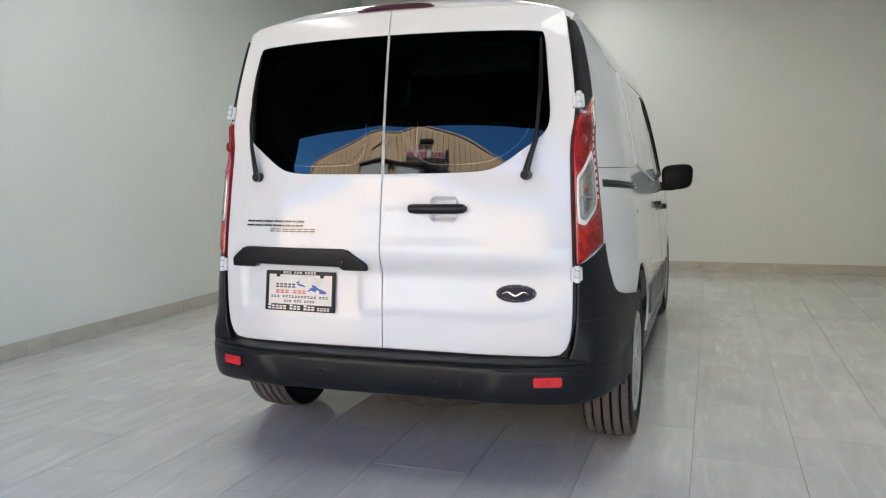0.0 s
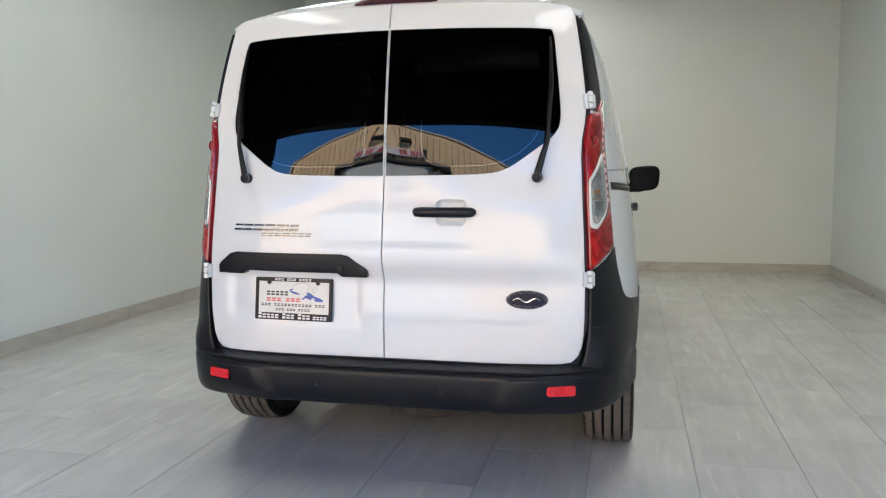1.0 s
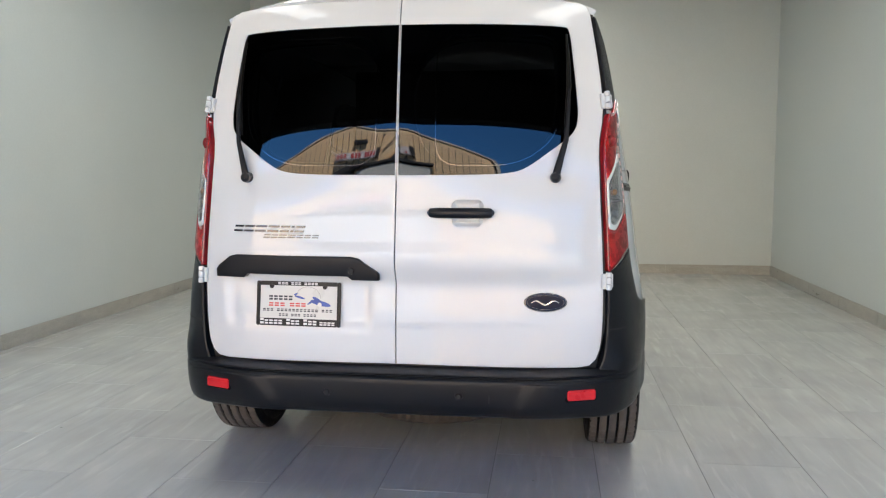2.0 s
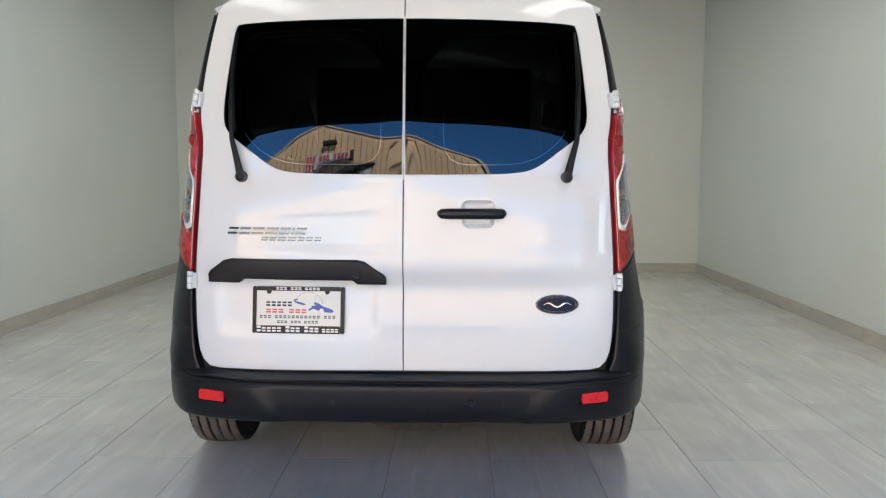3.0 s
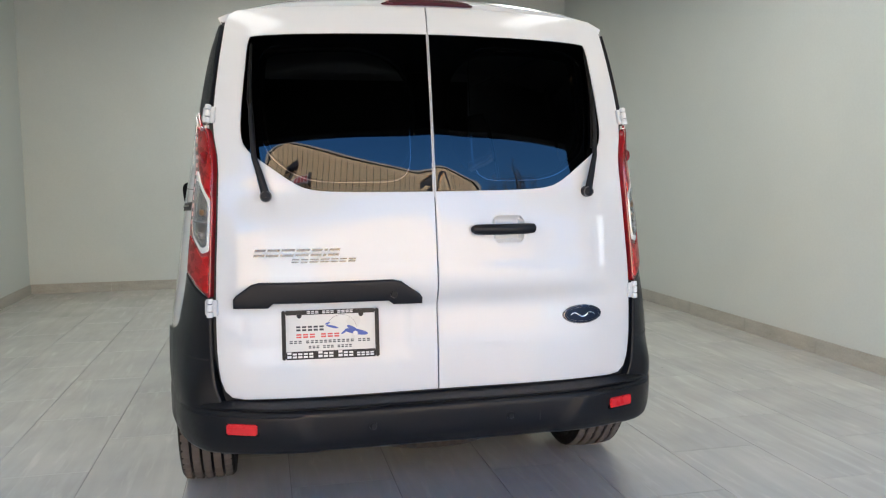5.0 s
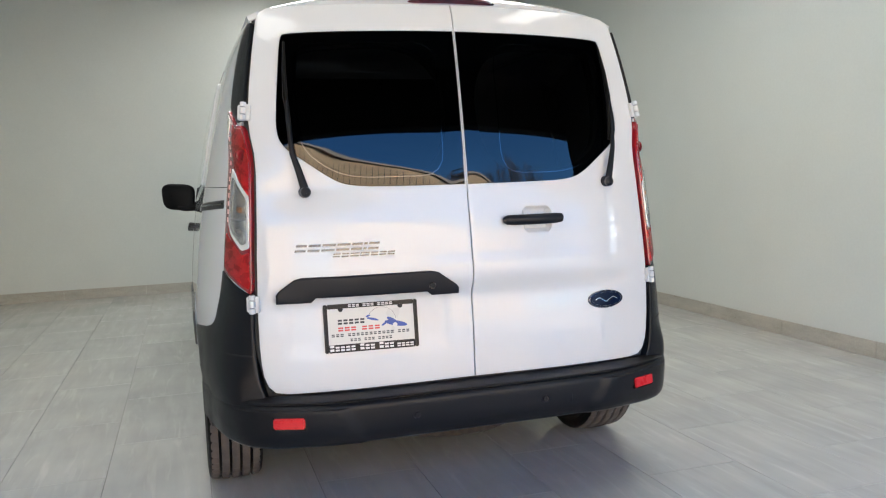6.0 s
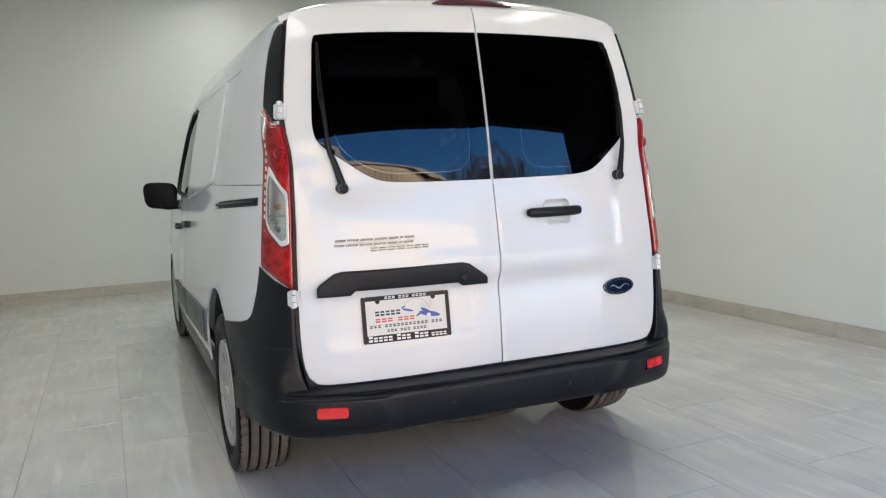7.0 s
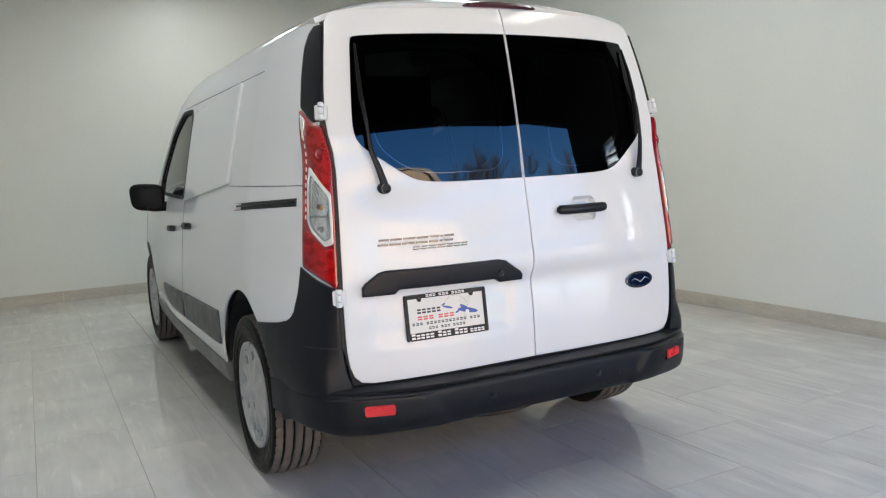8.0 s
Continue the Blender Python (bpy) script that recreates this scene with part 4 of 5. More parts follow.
for s in (-1, 1):
    f = flank_corner(s)
    part("quarter_trim", patch(eased(STRIP, .012), f, 0.02, lift=0.0035, depth=0.012, soft=0.003), BLACK_PLASTIC, van, "black upper corner trim")
    lamp = part("tail_light", patch(eased(LAMP, .012), f, 0.016, lift=0.010, depth=0.03, soft=0.006), DEEP_RED, van, "tall red and clear tail light")
    for shape in (UPPER, LOWER):
        part("reflector_bowl", patch(eased(shape, .012), f, 0.012, lift=0.0106, depth=0.003), RED_REFLECTOR, lamp, "bright reflector behind the red lens")
    part("red_lens", patch(eased(UPPER, .012), f, 0.014, lift=0.0135, depth=0.006, soft=0.003), RED_LENS, lamp, "bright red upper lens")
    part("red_lens", patch(eased(LOWER, .012), f, 0.014, lift=0.0135, depth=0.006, soft=0.003), RED_LENS, lamp, "bright red lower lens")
    part("lamp_bezel", patch(eased(CLEAR, .012), f, 0.012, [eased(CLEAR_IN, .012)], 0.0138, 0.006, 0.002), surface("silver_bezel", (.75, .75, .74), .25, .4), lamp, "pale silver bezel")
    part("reflector_bowl", patch(eased(CLEAR_IN, .012), f, 0.012, lift=0.0105, depth=0.004), REFLECTOR, lamp, "faceted bright reflector")
    part("clear_lens", patch(eased(CLEAR_IN, .012), f, 0.014, lift=0.0165, depth=0.004, soft=0.003), CLEAR_LENS, lamp, "clear lens").visible_shadow = False
    part("clear_wedge", patch([(.191, 1.374), (.150, 1.352), (.185, 1.286)], f, 0.012, lift=0.0150, depth=0.004, soft=0.0015), REFLECTOR, lamp, "pale clear wedge at the lamp's top")
    part("divider", patch([(.036, 1.030), (.160, 1.030), (.160, 1.024), (.036, 1.024)], f, 0.02, lift=0.0135, depth=0.004), BULB, lamp)
    for dz, mt in ((1.058, AMBER), (.985, BULB)):
        px, py, pz = f(.092, dz)
        bm = bmesh.new()
        revolve(bm, [(.001, .016), (.007, .0145), (.011, .011), (.012, .006), (.018, .004), (.019, -.004)], Matrix.Translation((px, py, pz)) @ pose(0, 0, 0, 0, 0, -62 if s > 0 else -118), 18)
        part("bulb", bm, mt, lamp, "amber indicator bulb" if mt is AMBER else "grey reversing bulb")
    px, py, pz = f(.080, 1.235)
    bm = bmesh.new()
    revolve(bm, [(.001, .017), (.010, .016), (.013, .0155), (.017, .0175), (.020, .016), (.021, .008)], Matrix.Translation((px, py, pz)) @ pose(0, 0, 0, 0, 0, -62 if s > 0 else -118), 22)
    part("bulb_ring", bm, RED_BULB, lamp, "red ring in the lens")
    bm = bmesh.new()
    for k in range(13):
        z0 = 1.018 + k * .0265
        du = spline([(1.0, .186), (1.13, .183), (1.24, .176), (1.37, .190)], z0)
        q = patch([(du - .0016, z0), (du + .0016, z0), (du + .0022, z0 + .015), (du - .0010, z0 + .015)], f, 0.02, lift=0.0135, depth=0.005)
        tmp = bpy.data.meshes.new("tmp")
        q.to_mesh(tmp)
        q.free()
        bm.from_mesh(tmp)
        bpy.data.meshes.remove(tmp)
    part("led_strip", bm, surface("pale_led_cells", (.66, .47, .45), .3), lamp, "row of pale light cells", smooth=False)
    f = flank(s)
    # corner cladding from the lamp down to the bumper
    clad = [(spline(EDGE_Y, z) - .20 + .002, z) for z in (.42, .47, .52, .58, .64, .70, .75, .786)]
    clad += [(.102, .858), (.107, .77), (.120, .704), (.132, .686), (.155, .671), (.21, .658), (.30, .647), (.395, .637)]
    clad += [(along(AXLE_REAR) + .402 * math.cos(radians(a)), HUB + .402 * math.sin(radians(a))) for a in np.linspace(130, 164, 12)] + [(.272, .385), (.280, .345), (.10, .36)]
    cl = part("corner_cladding", patch(clad, f, 0.018, lift=0.007, depth=0.03, soft=0.005, swell=lambda d, z: (.003 + .036 * (1 - smoothstep(-.05, .22, d))) * (1 - smoothstep(.44, .585, z)) * (.25 + .75 * smoothstep(-.034, .0, d))), BLACK_PLASTIC, van, "grained black corner cladding")
    part("panel_gap", patch([(-.03, .586), (.065, .590), (.065, .5945), (-.03, .5915)], f, 0.02, lift=0.0082, depth=0.004), SEAL, cl)


# bumper
PROFILE = [(-.012, .4545), (.002, .4535), (.030, .4488), (.052, .4447), (.0605, .4428), (.0640, .4400), (.0625, .4375), (.0590, .4355), (.0590, .4338), (.0640, .4325), (.0700, .4310), (.0745, .4280), (.0765, .4245), (.0772, .4205), (.0776, .4165), (.0778, .4120), (.0775, .4050), (.0760, .3850), (.0730, .3600), (.0680, .3350), (.0600, .3150), (.0490, .3000), (.0320, .2920), (.0050, .2880), (-.05, .2880)]


def bumper_point(p, v):
    """p: half-way round, 0 at the middle, 1 at the door's edge line, 2 at the wheel arch; v: index down the profile."""
    i = min(int(v), len(PROFILE) - 2)
    t = v - i
    out = PROFILE[i][0] * (1 - t) + PROFILE[i + 1][0] * t
    z = PROFILE[i][1] * (1 - t) + PROFILE[i + 1][1] * t
    a = abs(p)
    out += (max(out, .0605 + .017 * smoothstep(.440, .420, z)) - out) * smoothstep(.99, 1.15, a) * (z > .41) * (z < .45)
    xe = spline(EDGE_X, .46)
    if a <= 1:
        x, y = xe * a, rear_face(xe * a, .46)
        x2, y2 = xe * (a + .002), rear_face(xe * (a + .002), .46)
    else:
        d = -.04 + .315 * (a - 1)
        x, y = outline(d, .46)
        x2, y2 = outline(d + .002, .46)
    n = Vector((y2 - y, -(x2 - x))).normalized()
    k = 1 - .55 * smoothstep(.70, 1.08, a) - .43 * smoothstep(1.0, 1.7, a)
    low, z_flat = smoothstep(.9, 2.0, a), z
    z = z + 0.05 * low * smoothstep(0, 1, (.43 - z) / .14)
    proud = .0105 * smoothstep(.632, .672, a + (.40 - z) * .8) * smoothstep(0, 1, (z_flat - .4230) / -.004)
    o = max(out, -.05) * k + (.010 if a > 1 else .010 * smoothstep(.8, 1, a)) + proud * (1 - smoothstep(.99, 1.22, a))
    q = Vector((x, y)) + n * o
    return (q.x if p >= 0 else -q.x), q.y, z


bm = bmesh.new()
cols = [-2 + 4 * k / 150 for k in range(151)]
nv = len(PROFILE) - 1
rows_v = [k / 3 for k in range(nv * 3 + 1)]
grid = [[bm.verts.new(bumper_point(p, v)) for v in rows_v] for p in cols]
for a, b in zip(grid, grid[1:]):
    for k in range(len(rows_v) - 1):
        bm.faces.new((a[k], a[k + 1], b[k + 1], b[k]))
bumper = part("rear_bumper", bm, BLACK_PLASTIC, van, "grained black rear bumper with a step")


def bumper_y(x, z):
    best = min((abs(bumper_point(p, v)[0] - x) + abs(bumper_point(p, v)[2] - z), p, v) for p in [k / 60 * (1 if x > 0 else -1) for k in range(30, 85)] + [k / 60 for k in range(-30, 30)] for v in [13 + k / 4 for k in range(32)])
    return bumper_point(best[1], best[2])[1]


for s in (-1, 1):
    y0, y1, yb = bumper_y(s * .588, .382), bumper_y(s * .690, .382), bumper_y(s * .638, .382)
    turn = math.degrees(math.atan2(y1 - y0, .102)) * s
    m = Matrix.Translation((s * .639, yb, .382)) @ pose(0, 0, 0, -4, 0, turn)
    part("reflector_well", boxed(-.056, .056, -.0025, .012, -.0225, .0225, .004, m), GLOSS_BLACK, bumper)
    part("reflector", boxed(-.051, .051, -.007, .010, -.0175, .0175, .004, m), RED_REFLECT, bumper, "bright red bumper reflector")
for x in (-.23, .228):
    y = bumper_y(x, .374)
    bm = bmesh.new()
    revolve(bm, [(.0005, -.0035), (.008, -.0035), (.0095, -.002), (.0105, -.001), (.0135, -.0025), (.0145, .003)], Matrix.Translation((x, y, .374)) @ pose(0, 0, 0, 0, 0, 90), 22)
    part("parking_sensor", bm, BLACK_PLASTIC, bumper, "round black parking sensor")
part("tow_cover_line", boxed(.330, .332, bumper_y(.331, .37) - .001, bumper_y(.331, .37) + .01, .352, .392), SEAL, bumper, smooth=False)

# high brake light on the roof's rear lip
bm = bmesh.new()
cols = 28
rings = []
for k in range(cols + 1):
    x0 = -.165 + .33 * k / cols
    x = x0
    e = (1 - abs(x / .165) ** 4) ** .5 if abs(x) < .165 else 0
    y, z = .268 + .10 * abs(x) ** 2, 1.752 - .18 * x * x
    rings.append([bm.verts.new((x, y - .012 * e, z - .010 * e)), bm.verts.new((x, y - .018 * e, z)), bm.verts.new((x, y - .006 * e, z + .012 * e)), bm.verts.new((x, y + .05, z + .013 * e))])
for a, b in zip(rings, rings[1:]):
    for k in range(3):
        bm.faces.new((a[k], a[k + 1], b[k + 1], b[k]))
for v in bm.verts:
    v.co.x += .010
part("high_brake_light", bm, surface("dark_red_lamp", (.055, .006, .007), .25, 0, .1, coat=.4), van, "slim dark red high brake light")

# side details
for s in (-1, 1):
    f = flank(s)
    part("slide_rail", patch([(.150, 1.062), (.150, 1.090), (.80, 1.0605), (.80, 1.0325)], f, 0.03, lift=0.0012, depth=0.01), SEAL, van, "black sliding door rail slot")
    part("rail_strip", patch([(.165, 1.074), (.165, 1.080), (.76, 1.0535), (.76, 1.0475)], f, 0.03, lift=0.004, depth=0.006), GLOSS_BLACK, van)
    part("rail_end", patch([(.69, 1.0395), (.69, 1.0635), (.795, 1.0590), (.795, 1.0350)], f, 0.03, lift=0.0022, depth=0.004), GREY_SEAL, van, "pale grey end of the rail slot")
    part("blank_panel", patch(eased([(.93, 1.140), (.93, 1.568), (1.10, 1.567), (1.95, 1.515), (1.95, 1.048)], .02), f, 0.025, lift=0.009, depth=0.014, soft=0.008), WHITE, van, "white blanked window panel")
    # Pale grey strip, painted in for the highlight along the panel's rear edge.
    part("panel_gap", patch([(.915, 1.132), (.915, 1.578), (.923, 1.578), (.923, 1.132)], f, 0.05, lift=0.0006, depth=0.004), GREY_SEAL, van)
    part("panel_gap", patch([(.115, 1.1305), (.115, 1.1335), (.93, 1.1335), (.93, 1.1305)], f, 0.05, lift=0.0006, depth=0.004), SEAL, van)
    part("panel_gap", patch([(.60, 1.572), (.60, 1.575), (2.3, 1.565), (2.3, 1.562)], f, 0.05, lift=0.0006, depth=0.004), SEAL, van)
    part("panel_gap", patch([(1.962, .40), (1.962, 1.50), (1.967, 1.50), (1.967, .40)], f, 0.05, lift=0.0006, depth=0.004), SEAL, van)
    part("lower_cladding", patch(eased([(1.055, .430), (1.045, .585), (1.93, .560), (1.93, .415)], .02), f, 0.05, lift=0.010, depth=0.02, soft=0.006), GREY_CLAD, van, "dark grey lower door cladding")
    part("lower_cladding", patch(eased([(1.975, .415), (1.975, .558), (2.70, .530), (2.66, .43)], .03), f, 0.05, lift=0.010, depth=0.02, soft=0.006), GREY_CLAD, van, "dark grey lower door cladding")
    part("sill", patch([(along(AXLE_REAR) + .39, .262), (along(AXLE_REAR) + .375, .352), (along(AXLE_FRONT) - .375, .352), (along(AXLE_FRONT) - .39, .262)], f, 0.05, lift=0.008, depth=0.05, soft=0.006), SILL_GREY, van, "grey plastic sill")
    for u0, z0 in ((1.72, .925), (2.19, .890)):
        hx = part("side_handle", patch(rounded([(u0, z0 - .017), (u0 + .13, z0 - .021), (u0 + .13, z0 + .013), (u0, z0 + .017)], 1), f, 0.016, lift=0.032, depth=0.03, soft=0.008), BLACK_PLASTIC, van, "black side door handle")
    # mirror
    mx, my, mz = s * .952, 2.86, 1.064
    bm = bmesh.new()
    bmesh.ops.create_uvsphere(bm, u_segments=28, v_segments=18, radius=1.0)
    for v in bm.verts:
        c = v.co
        sx, sy, sz = (math.copysign(abs(k) ** .55, k) for k in c)
        v.co = Vector((mx + .098 * sx * (1 + .06 * sz), my + .055 * (sy if sy > 0 else sy * .45) + .02 * sx * s, mz + .082 * sz + .006 * sx * s))
    mirror = part("door_mirror", bm, MIRROR_BLACK, van, "black door mirror")
    bm = bmesh.new()
    tube(bm, [(s * .80, 2.86, 1.012), (s * .86, 2.85, 1.002), (s * .92, 2.85, .996), (s * .96, 2.85, 1.0)], [.034, .028, .022, .016], 12)
    part("mirror_arm", bm, MIRROR_BLACK, mirror)
part("fuel_cap_hole", patch([(.70 + .010 * math.cos(a), .943 + .010 * math.sin(a)) for a in (2 * math.pi * k / 16 for k in range(16))], flank(1), 0.01, lift=0.001, depth=0.004), SEAL, van, "small round dark hole")


# wheels
def wheel(parent, name, m, s, mat=RUBBER):
    bm = bmesh.new()

    carcass = [(0.206, -0.08), (0.218, -0.086), (0.235, -0.09), (0.248, -0.093), (0.25, -0.096), (0.253, -0.0955), (0.262, -0.0985), (0.274, -0.099), (0.276, -0.1004), (0.279, -0.099), (0.29, -0.099), (0.306, -0.0965), (0.3135, -0.09), (0.311, -0.08), (0.311, 0.08), (0.3135, 0.09), (0.306, 0.0965), (0.29, 0.099), (0.279, 0.099), (0.276, 0.1004), (0.274, 0.099), (0.262, 0.0985), (0.253, 0.0955), (0.25, 0.096), (0.248, 0.093), (0.235, 0.09), (0.218, 0.086), (0.206, 0.08)]
    revolve(bm, carcass, m, 96)
    tyre = part("tyre", bm, mat, parent, "black tyre with a ribbed tread")
    for k in range(5):
        a = -.0895 + k * .03740
        b = a + .0278
        ra, rb = (.3225 - .006 * (abs(q) / .0895) ** 2 for q in (a, b))
        bm = bmesh.new()
        outer = k in (0, 4)
        revolve(bm, [(.3095, a), (ra - .001, a + .0006), (ra, a + .002), (rb, b - .002), (rb - .001, b - .0006), (.3095, b)], m, 156, shift=lambda q, i: -.0055 if 0 < i < 5 and q % (3 if outer else 6) == (k * 2) % 3 else 0)
        part("tread_rib", bm, MUDDY if mat is MUDDY else TREAD_RUBBER, parent)
    return tyre


def hub_cover(parent, m, s):
    """Silver wheel cover: a dished disc with nine broad spokes and dark slots near the rim."""
    bm = bmesh.new()
    radii = [.001, .022, .03, .045, .07, .10, .13, .16, .185, .198, .206, .212]
    steps = 108
    rings = []
    for k in range(steps):
        a = 2 * math.pi * k / steps
        row = []
        for r in radii:
            spoke = .5 + .5 * math.cos(9 * a)
            dish = .088 - .10 * max(r - .05, 0) * (1 - spoke * .75) * smoothstep(.05, .12, r) + .012 * smoothstep(.185, .206, r) * (1 - spoke * .4)
            row.append(bm.verts.new(m @ Vector((s * (dish + .001 if r < .21 else .084), r * .905 * math.cos(a), r * .905 * math.sin(a)))))
        rings.append(row)
    for k in range(steps):
        a, b = rings[k], rings[(k + 1) % steps]
        for i in range(len(radii) - 1):
            bm.faces.new((a[i], a[i + 1], b[i + 1], b[i]))
    cover = part("wheel_cover", bm, HUBCAP, parent, "silver wheel cover")
    bm = bmesh.new()
    revolve(bm, [(.186, s * .071), (.191, s * .089), (.201, s * .096), (.212, s * .094), (.215, s * .06)], m, 72)
    part("rim_edge", bm, HUBCAP, parent)
    # Slots are closed discs; the grey stands in for the shade inside them.
    for j in range(9):
        bm = bmesh.new()
        a = 2 * math.pi * (j + .5) / 9
        c = Vector((s * .0865, .156 * math.cos(a), .156 * math.sin(a)))
        tang, rad = Vector((0, -math.sin(a), math.cos(a))), Vector((0, math.cos(a), math.sin(a)))
        vs = [bm.verts.new(m @ (c + tang * (.013 * math.cos(b)) + rad * (.017 * math.sin(b)))) for b in (2 * math.pi * q / 14 for q in range(14))]
        low = [bm.verts.new(v.co - m.to_3x3() @ Vector((s * .012, 0, 0))) for v in vs]
        bm.faces.new(vs)
        for q in range(14):
            bm.faces.new((vs[q], vs[(q + 1) % 14], low[(q + 1) % 14], low[q]))
        part("slot", bm, SLOT_GREY, parent, "slot between the spokes, its shade put into the grey", smooth=False)
    bm = bmesh.new()
    tube(bm, [m @ Vector((s * .081, 0, 0)), m @ Vector((s * .095, 0, 0)), m @ Vector((s * .098, 0, 0))], [.027, .026, .021], 24)
    part("centre_cap", bm, HUBCAP, parent, "silver centre cap")


for s in (-1, 1):
    for cy in (AXLE_REAR, AXLE_FRONT):
        wx, wy = (.786, cy - .018) if cy == AXLE_REAR else (.742, cy)
        m = Matrix.Translation((s * wx, wy, HUB_LOW)) @ pose(0, 0, 0, 17 * s + 8 * cy)
        w = empty("wheel", s * wx, wy, HUB_LOW)
        w.parent = van
        w.matrix_parent_inverse = van.matrix_world.inverted()
        wheel(w, "tyre", m, s)
        hub_cover(w, m, s)
bm = bmesh.new()
tube(bm, [(-.70, AXLE_REAR, HUB_LOW), (.70, AXLE_REAR, HUB_LOW)], [.045, .045], 16)
part("rear_axle", bm, DARK_STEEL, van, "dark steel rear axle")
spare = empty("spare_wheel", .06, .70, .27)
spare.parent = van
spare.matrix_parent_inverse = van.matrix_world.inverted()
wheel(spare, "tyre", Matrix.Translation((.06, .71, .250)) @ pose(0, 0, 0, 0, 90, 0), 1, MUDDY)
bm = bmesh.new()
revolve(bm, [(.05, -.02), (.15, -.03), (.21, -.06), (.236, -.08)], Matrix.Translation((.06, .71, .262)) @ pose(0, 0, 0, 0, 90, 0), 40)
part("spare_rim", bm, DARK_STEEL, spare, "dark steel spare rim")


# the body stands at its ride height over the tyres
van.matrix_world = Matrix.Translation((0, 0, RIDE)) @ van.matrix_world

# ---- outside the entrance, seen in the glass ----
def metal_building():
    """Tan ribbed steel building with a low gable, a dark canopy, a sign and a wall lamp."""
    Y, X0, X1, EAVE, RIDGE = -12.0, -13.6, 5.6, 3.83, 5.98
    mid = -4.0
    b = empty("metal_building", mid, Y, 0)
    bm = bmesh.new()
    front = [(X0, 0), (X1, 0), (X1, EAVE), (mid, RIDGE), (X0, EAVE)]
    va = [bm.verts.new((x, Y, z - .03)) for x, z in front]
    vb = [bm.verts.new((x, Y - 30, z - .03)) for x, z in front]
    bm.faces.new(va)
    bm.faces.new(vb)
    for i in range(5):
        j = (i + 1) % 5
        bm.faces.new((va[i], va[j], vb[j], vb[i]))
    part("wall", bm, TAN_STEEL, b, smooth=False)

    def slope(x):
        return EAVE + (RIDGE - EAVE) * (1 - (x - mid) / (X1 - mid) if x > mid else 1 - (mid - x) / (mid - X0))
    x = X0 + .3
    while x < X1:
        part("rib", boxed(x - .045, x + .045, Y, Y + .05, 0, slope(x) - .15, .02), TAN_STEEL, b, smooth=False)
        # Raised dark strip; its colour stands in for shade beside the rib.
        part("rib_shade_strip", boxed(x + .07, x + .10, Y, Y + .012, 0, slope(x) - .15), DARK_TRIM, b, smooth=False)
        x += .30
    for sx, xe in ((-1, X0), (1, X1)):
        bm = bmesh.new()
        n = Vector((0, 0, .06))
        pts = [Vector((xe + sx * .12, Y + .04, EAVE - .03)), Vector((mid, Y + .04, RIDGE)), Vector((mid, Y - 30, RIDGE)), Vector((xe + sx * .12, Y - 30, EAVE - .03))]
        lo, hi = [bm.verts.new(q) for q in pts], [bm.verts.new(q + n) for q in pts]
        bm.faces.new(lo)
        bm.faces.new(hi)
        for i in range(4):
            j = (i + 1) % 4
            bm.faces.new((lo[i], lo[j], hi[j], hi[i]))
        part("roof", bm, ROOF_STEEL, b, smooth=False)
    part("roller_door", boxed(-5.6, -1.5, Y, Y + .08, 0, 4.3), DOOR_PAINT, b, smooth=False)
    part("canopy", boxed(-5.8, -1.3, Y, Y + .16, 4.34, 4.43, .02), DARK_TRIM, b, "dark canopy", smooth=False)
    sign = part("sign", boxed(-4.75, -2.55, Y + .05, Y + .2, 4.60, 4.90, .03), SIGN_PINK, b, "white sign panel with red bars", smooth=False)
    part("sign_edge", boxed(-2.55, -2.42, Y + .05, Y + .21, 4.57, 4.94), DARK_TRIM, sign, smooth=False)
    for k in range(12):
        if k not in (3, 7):
            part("sign_bar", boxed(-4.66 + k * .174, -4.54 + k * .174, Y + .2, Y + .215, 4.65, 4.85), RED_INK, sign, smooth=False)
    part("wall_lamp", boxed(-3.9, -3.2, Y, Y + .25, 5.22, 5.36, .04), DARK_TRIM, b, "dark wall lamp", smooth=False)
    return tagged(b, "tan ribbed steel building with a low gable and dark canopy", "building")


metal_building()


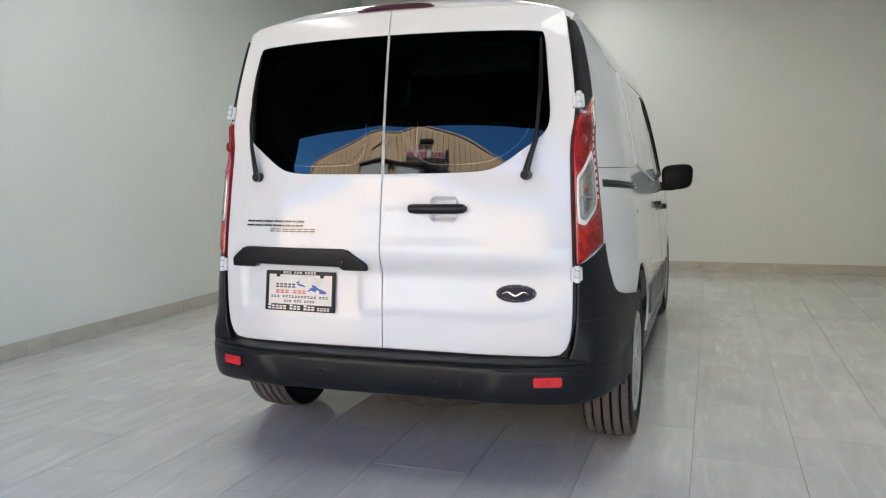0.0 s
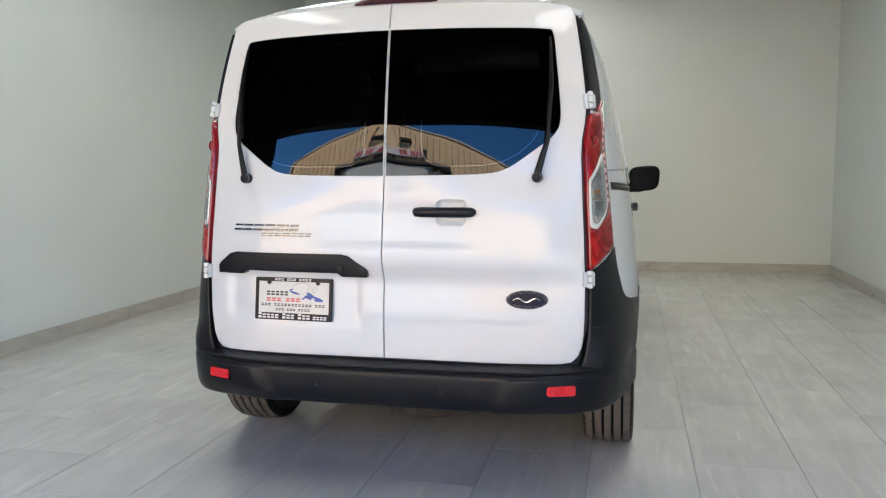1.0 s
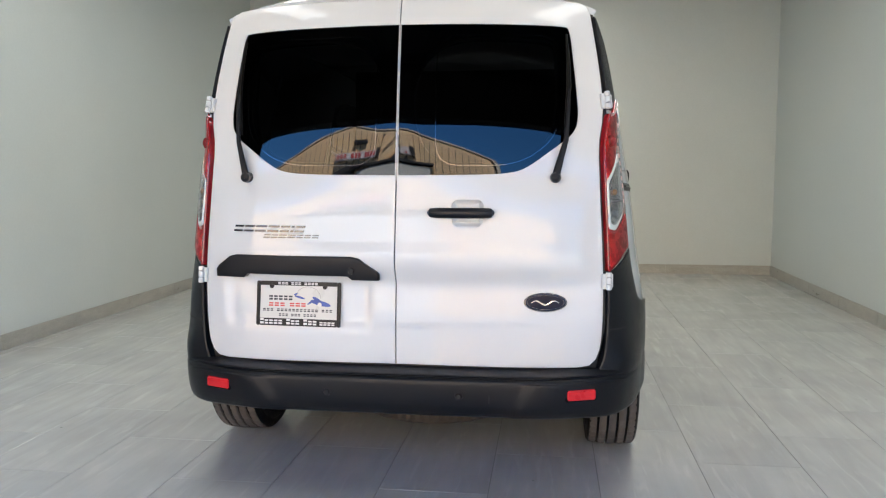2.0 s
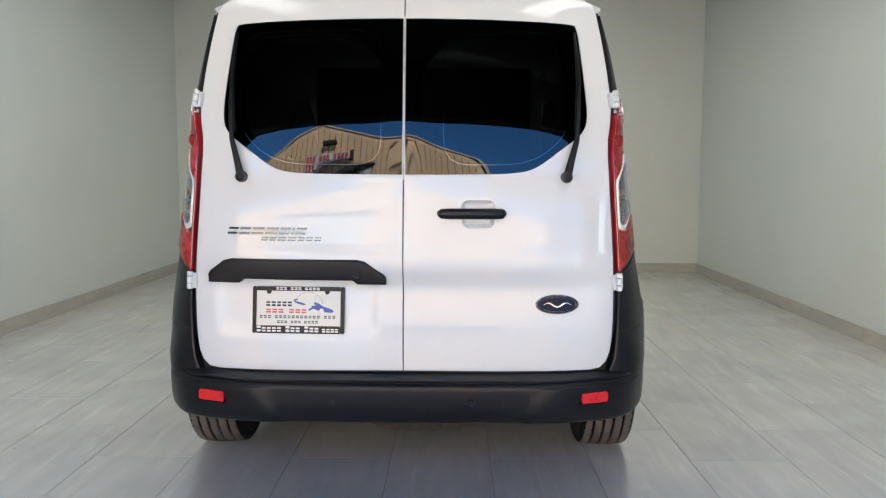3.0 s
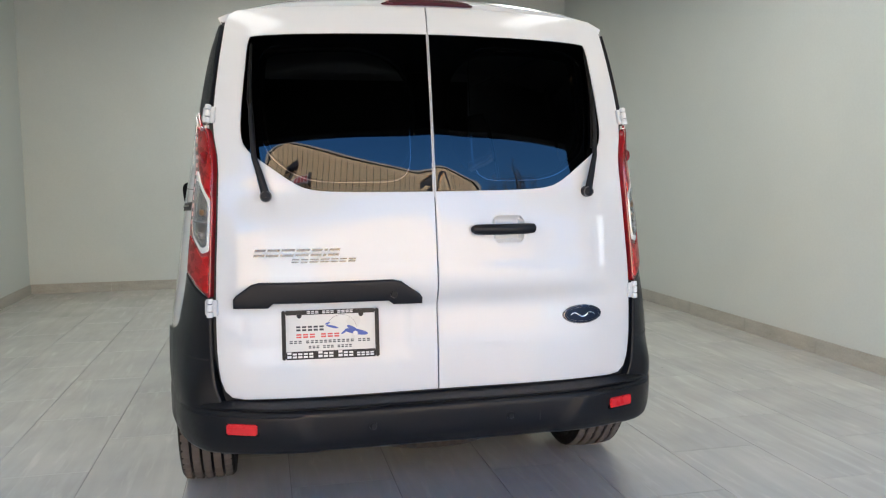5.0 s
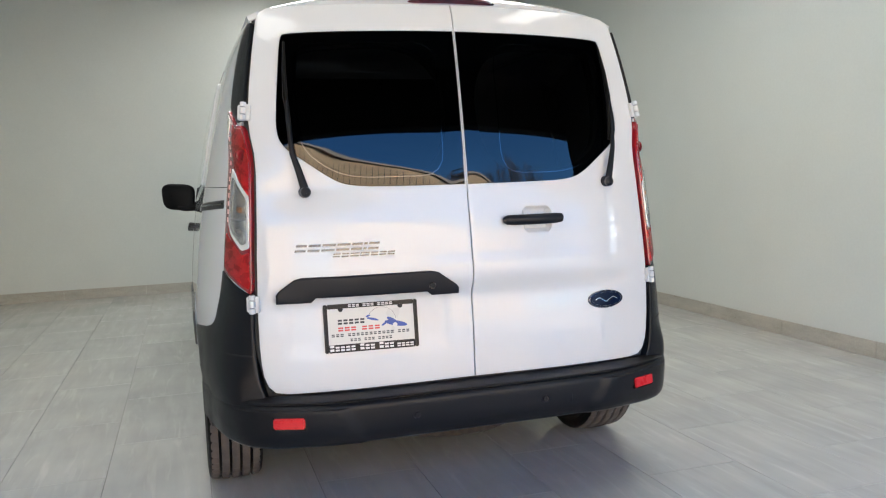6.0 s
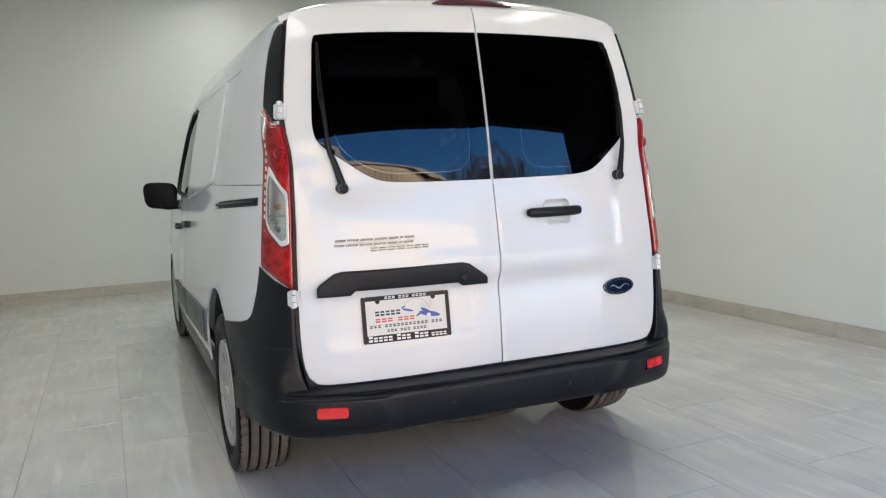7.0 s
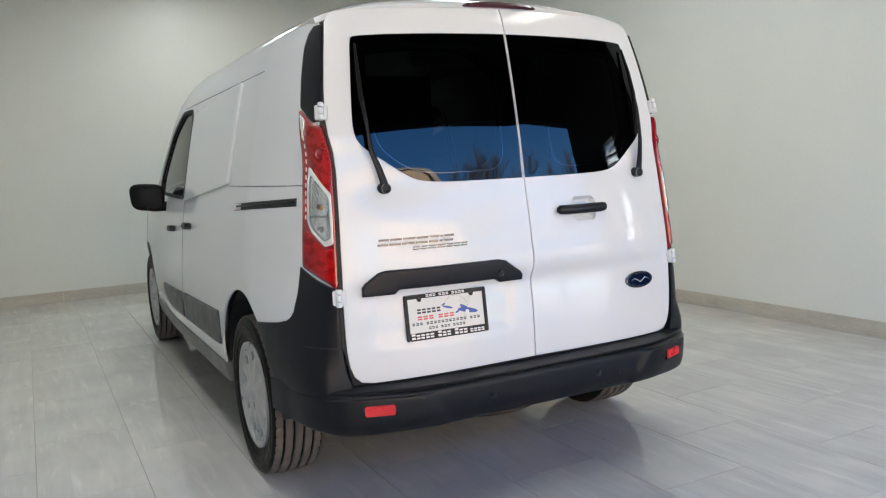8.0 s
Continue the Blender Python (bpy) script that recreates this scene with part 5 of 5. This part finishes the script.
def bare_tree(x, y, h, seed):
    """Leafless winter tree: a tapered trunk that forks again and again into fine twigs."""
    rnd = random.Random(seed)
    t = empty("bare_tree", x, y, 0)
    bm, tw = bmesh.new(), bmesh.new()

    def grow(p, d, length, r, level):
        q = p + d * length * .5 + Vector((rnd.uniform(-.1, .1), rnd.uniform(-.1, .1), 0)) * length * .4
        e = p + d * length
        tube(bm if level < 2 else tw, [p, q, e], [r, r * .85, r * .65], 6 if level < 2 else 3)
        if level < 6:
            for _ in range(3 if level < 3 else 4):
                nd = (d + Vector((rnd.uniform(-.8, .8), rnd.uniform(-.8, .8), rnd.uniform(-.1, .6)))).normalized()
                grow(e if rnd.random() < .7 else q, nd, length * rnd.uniform(.55, .8), r * .58, level + 1)
    grow(Vector((x, y, -.05)), Vector((0, 0, 1)), h * .26, h * .016, 0)
    part("trunk", bm, BARK, t)
    part("crown", tw, BARK, t, "bare fine twigs", smooth=False)
    return tagged(t, "leafless grey winter tree", "tree", "trees across the yard")


for k, (x, y, h) in enumerate(((6.6, -18, 7.6), (8.0, -17, 8.2), (9.6, -18, 8.8), (11.2, -17.5, 7.9), (13.0, -18, 7.4), (15.4, -17, 8.4), (17.2, -18, 9.0), (19.2, -17, 7.8), (22, -19, 8.8))):
    bare_tree(x, y, h, 20 + k)


# ---- floor tiles, last ----
def tile_mesh(w, l):
    bm = boxed(-w / 2, w / 2, -l / 2, l / 2, -.009, 0)
    top = [e for e in bm.edges if all(v.co.z > -.001 for v in e.verts)]
    bmesh.ops.bevel(bm, geom=top, offset=.0005, segments=1, affect="EDGES")
    me = bpy.data.meshes.new("tile")
    bm.to_mesh(me)
    bm.free()
    me.materials.append(TILE)
    return me


TW, TL, JOINT, X0 = .400, .800, .0023, .319
meshes = {}


def lay(x0, x1, y0, y1):
    x0, x1, y0, y1 = max(x0, -HALF), min(x1, HALF), max(y0, FRONT - 1.2), min(y1, BACK)
    w, l = x1 - x0 - JOINT, y1 - y0 - JOINT
    if w < .01 or l < .01:
        return
    key = (round(w, 3), round(l, 3))
    if key not in meshes:
        meshes[key] = tile_mesh(w, l)
    ob = new("tile", meshes[key])
    ob.parent = floor
    ob.matrix_world = pose((x0 + x1) / 2, (y0 + y1) / 2, 0)


for k in range(-9, 8):
    x0 = X0 + k * TW
    start = .168 if k % 2 else .586
    for j in range(-6, 9):
        y0 = start + j * TL
        lay(x0, x0 + TW, y0, y0 + TL)
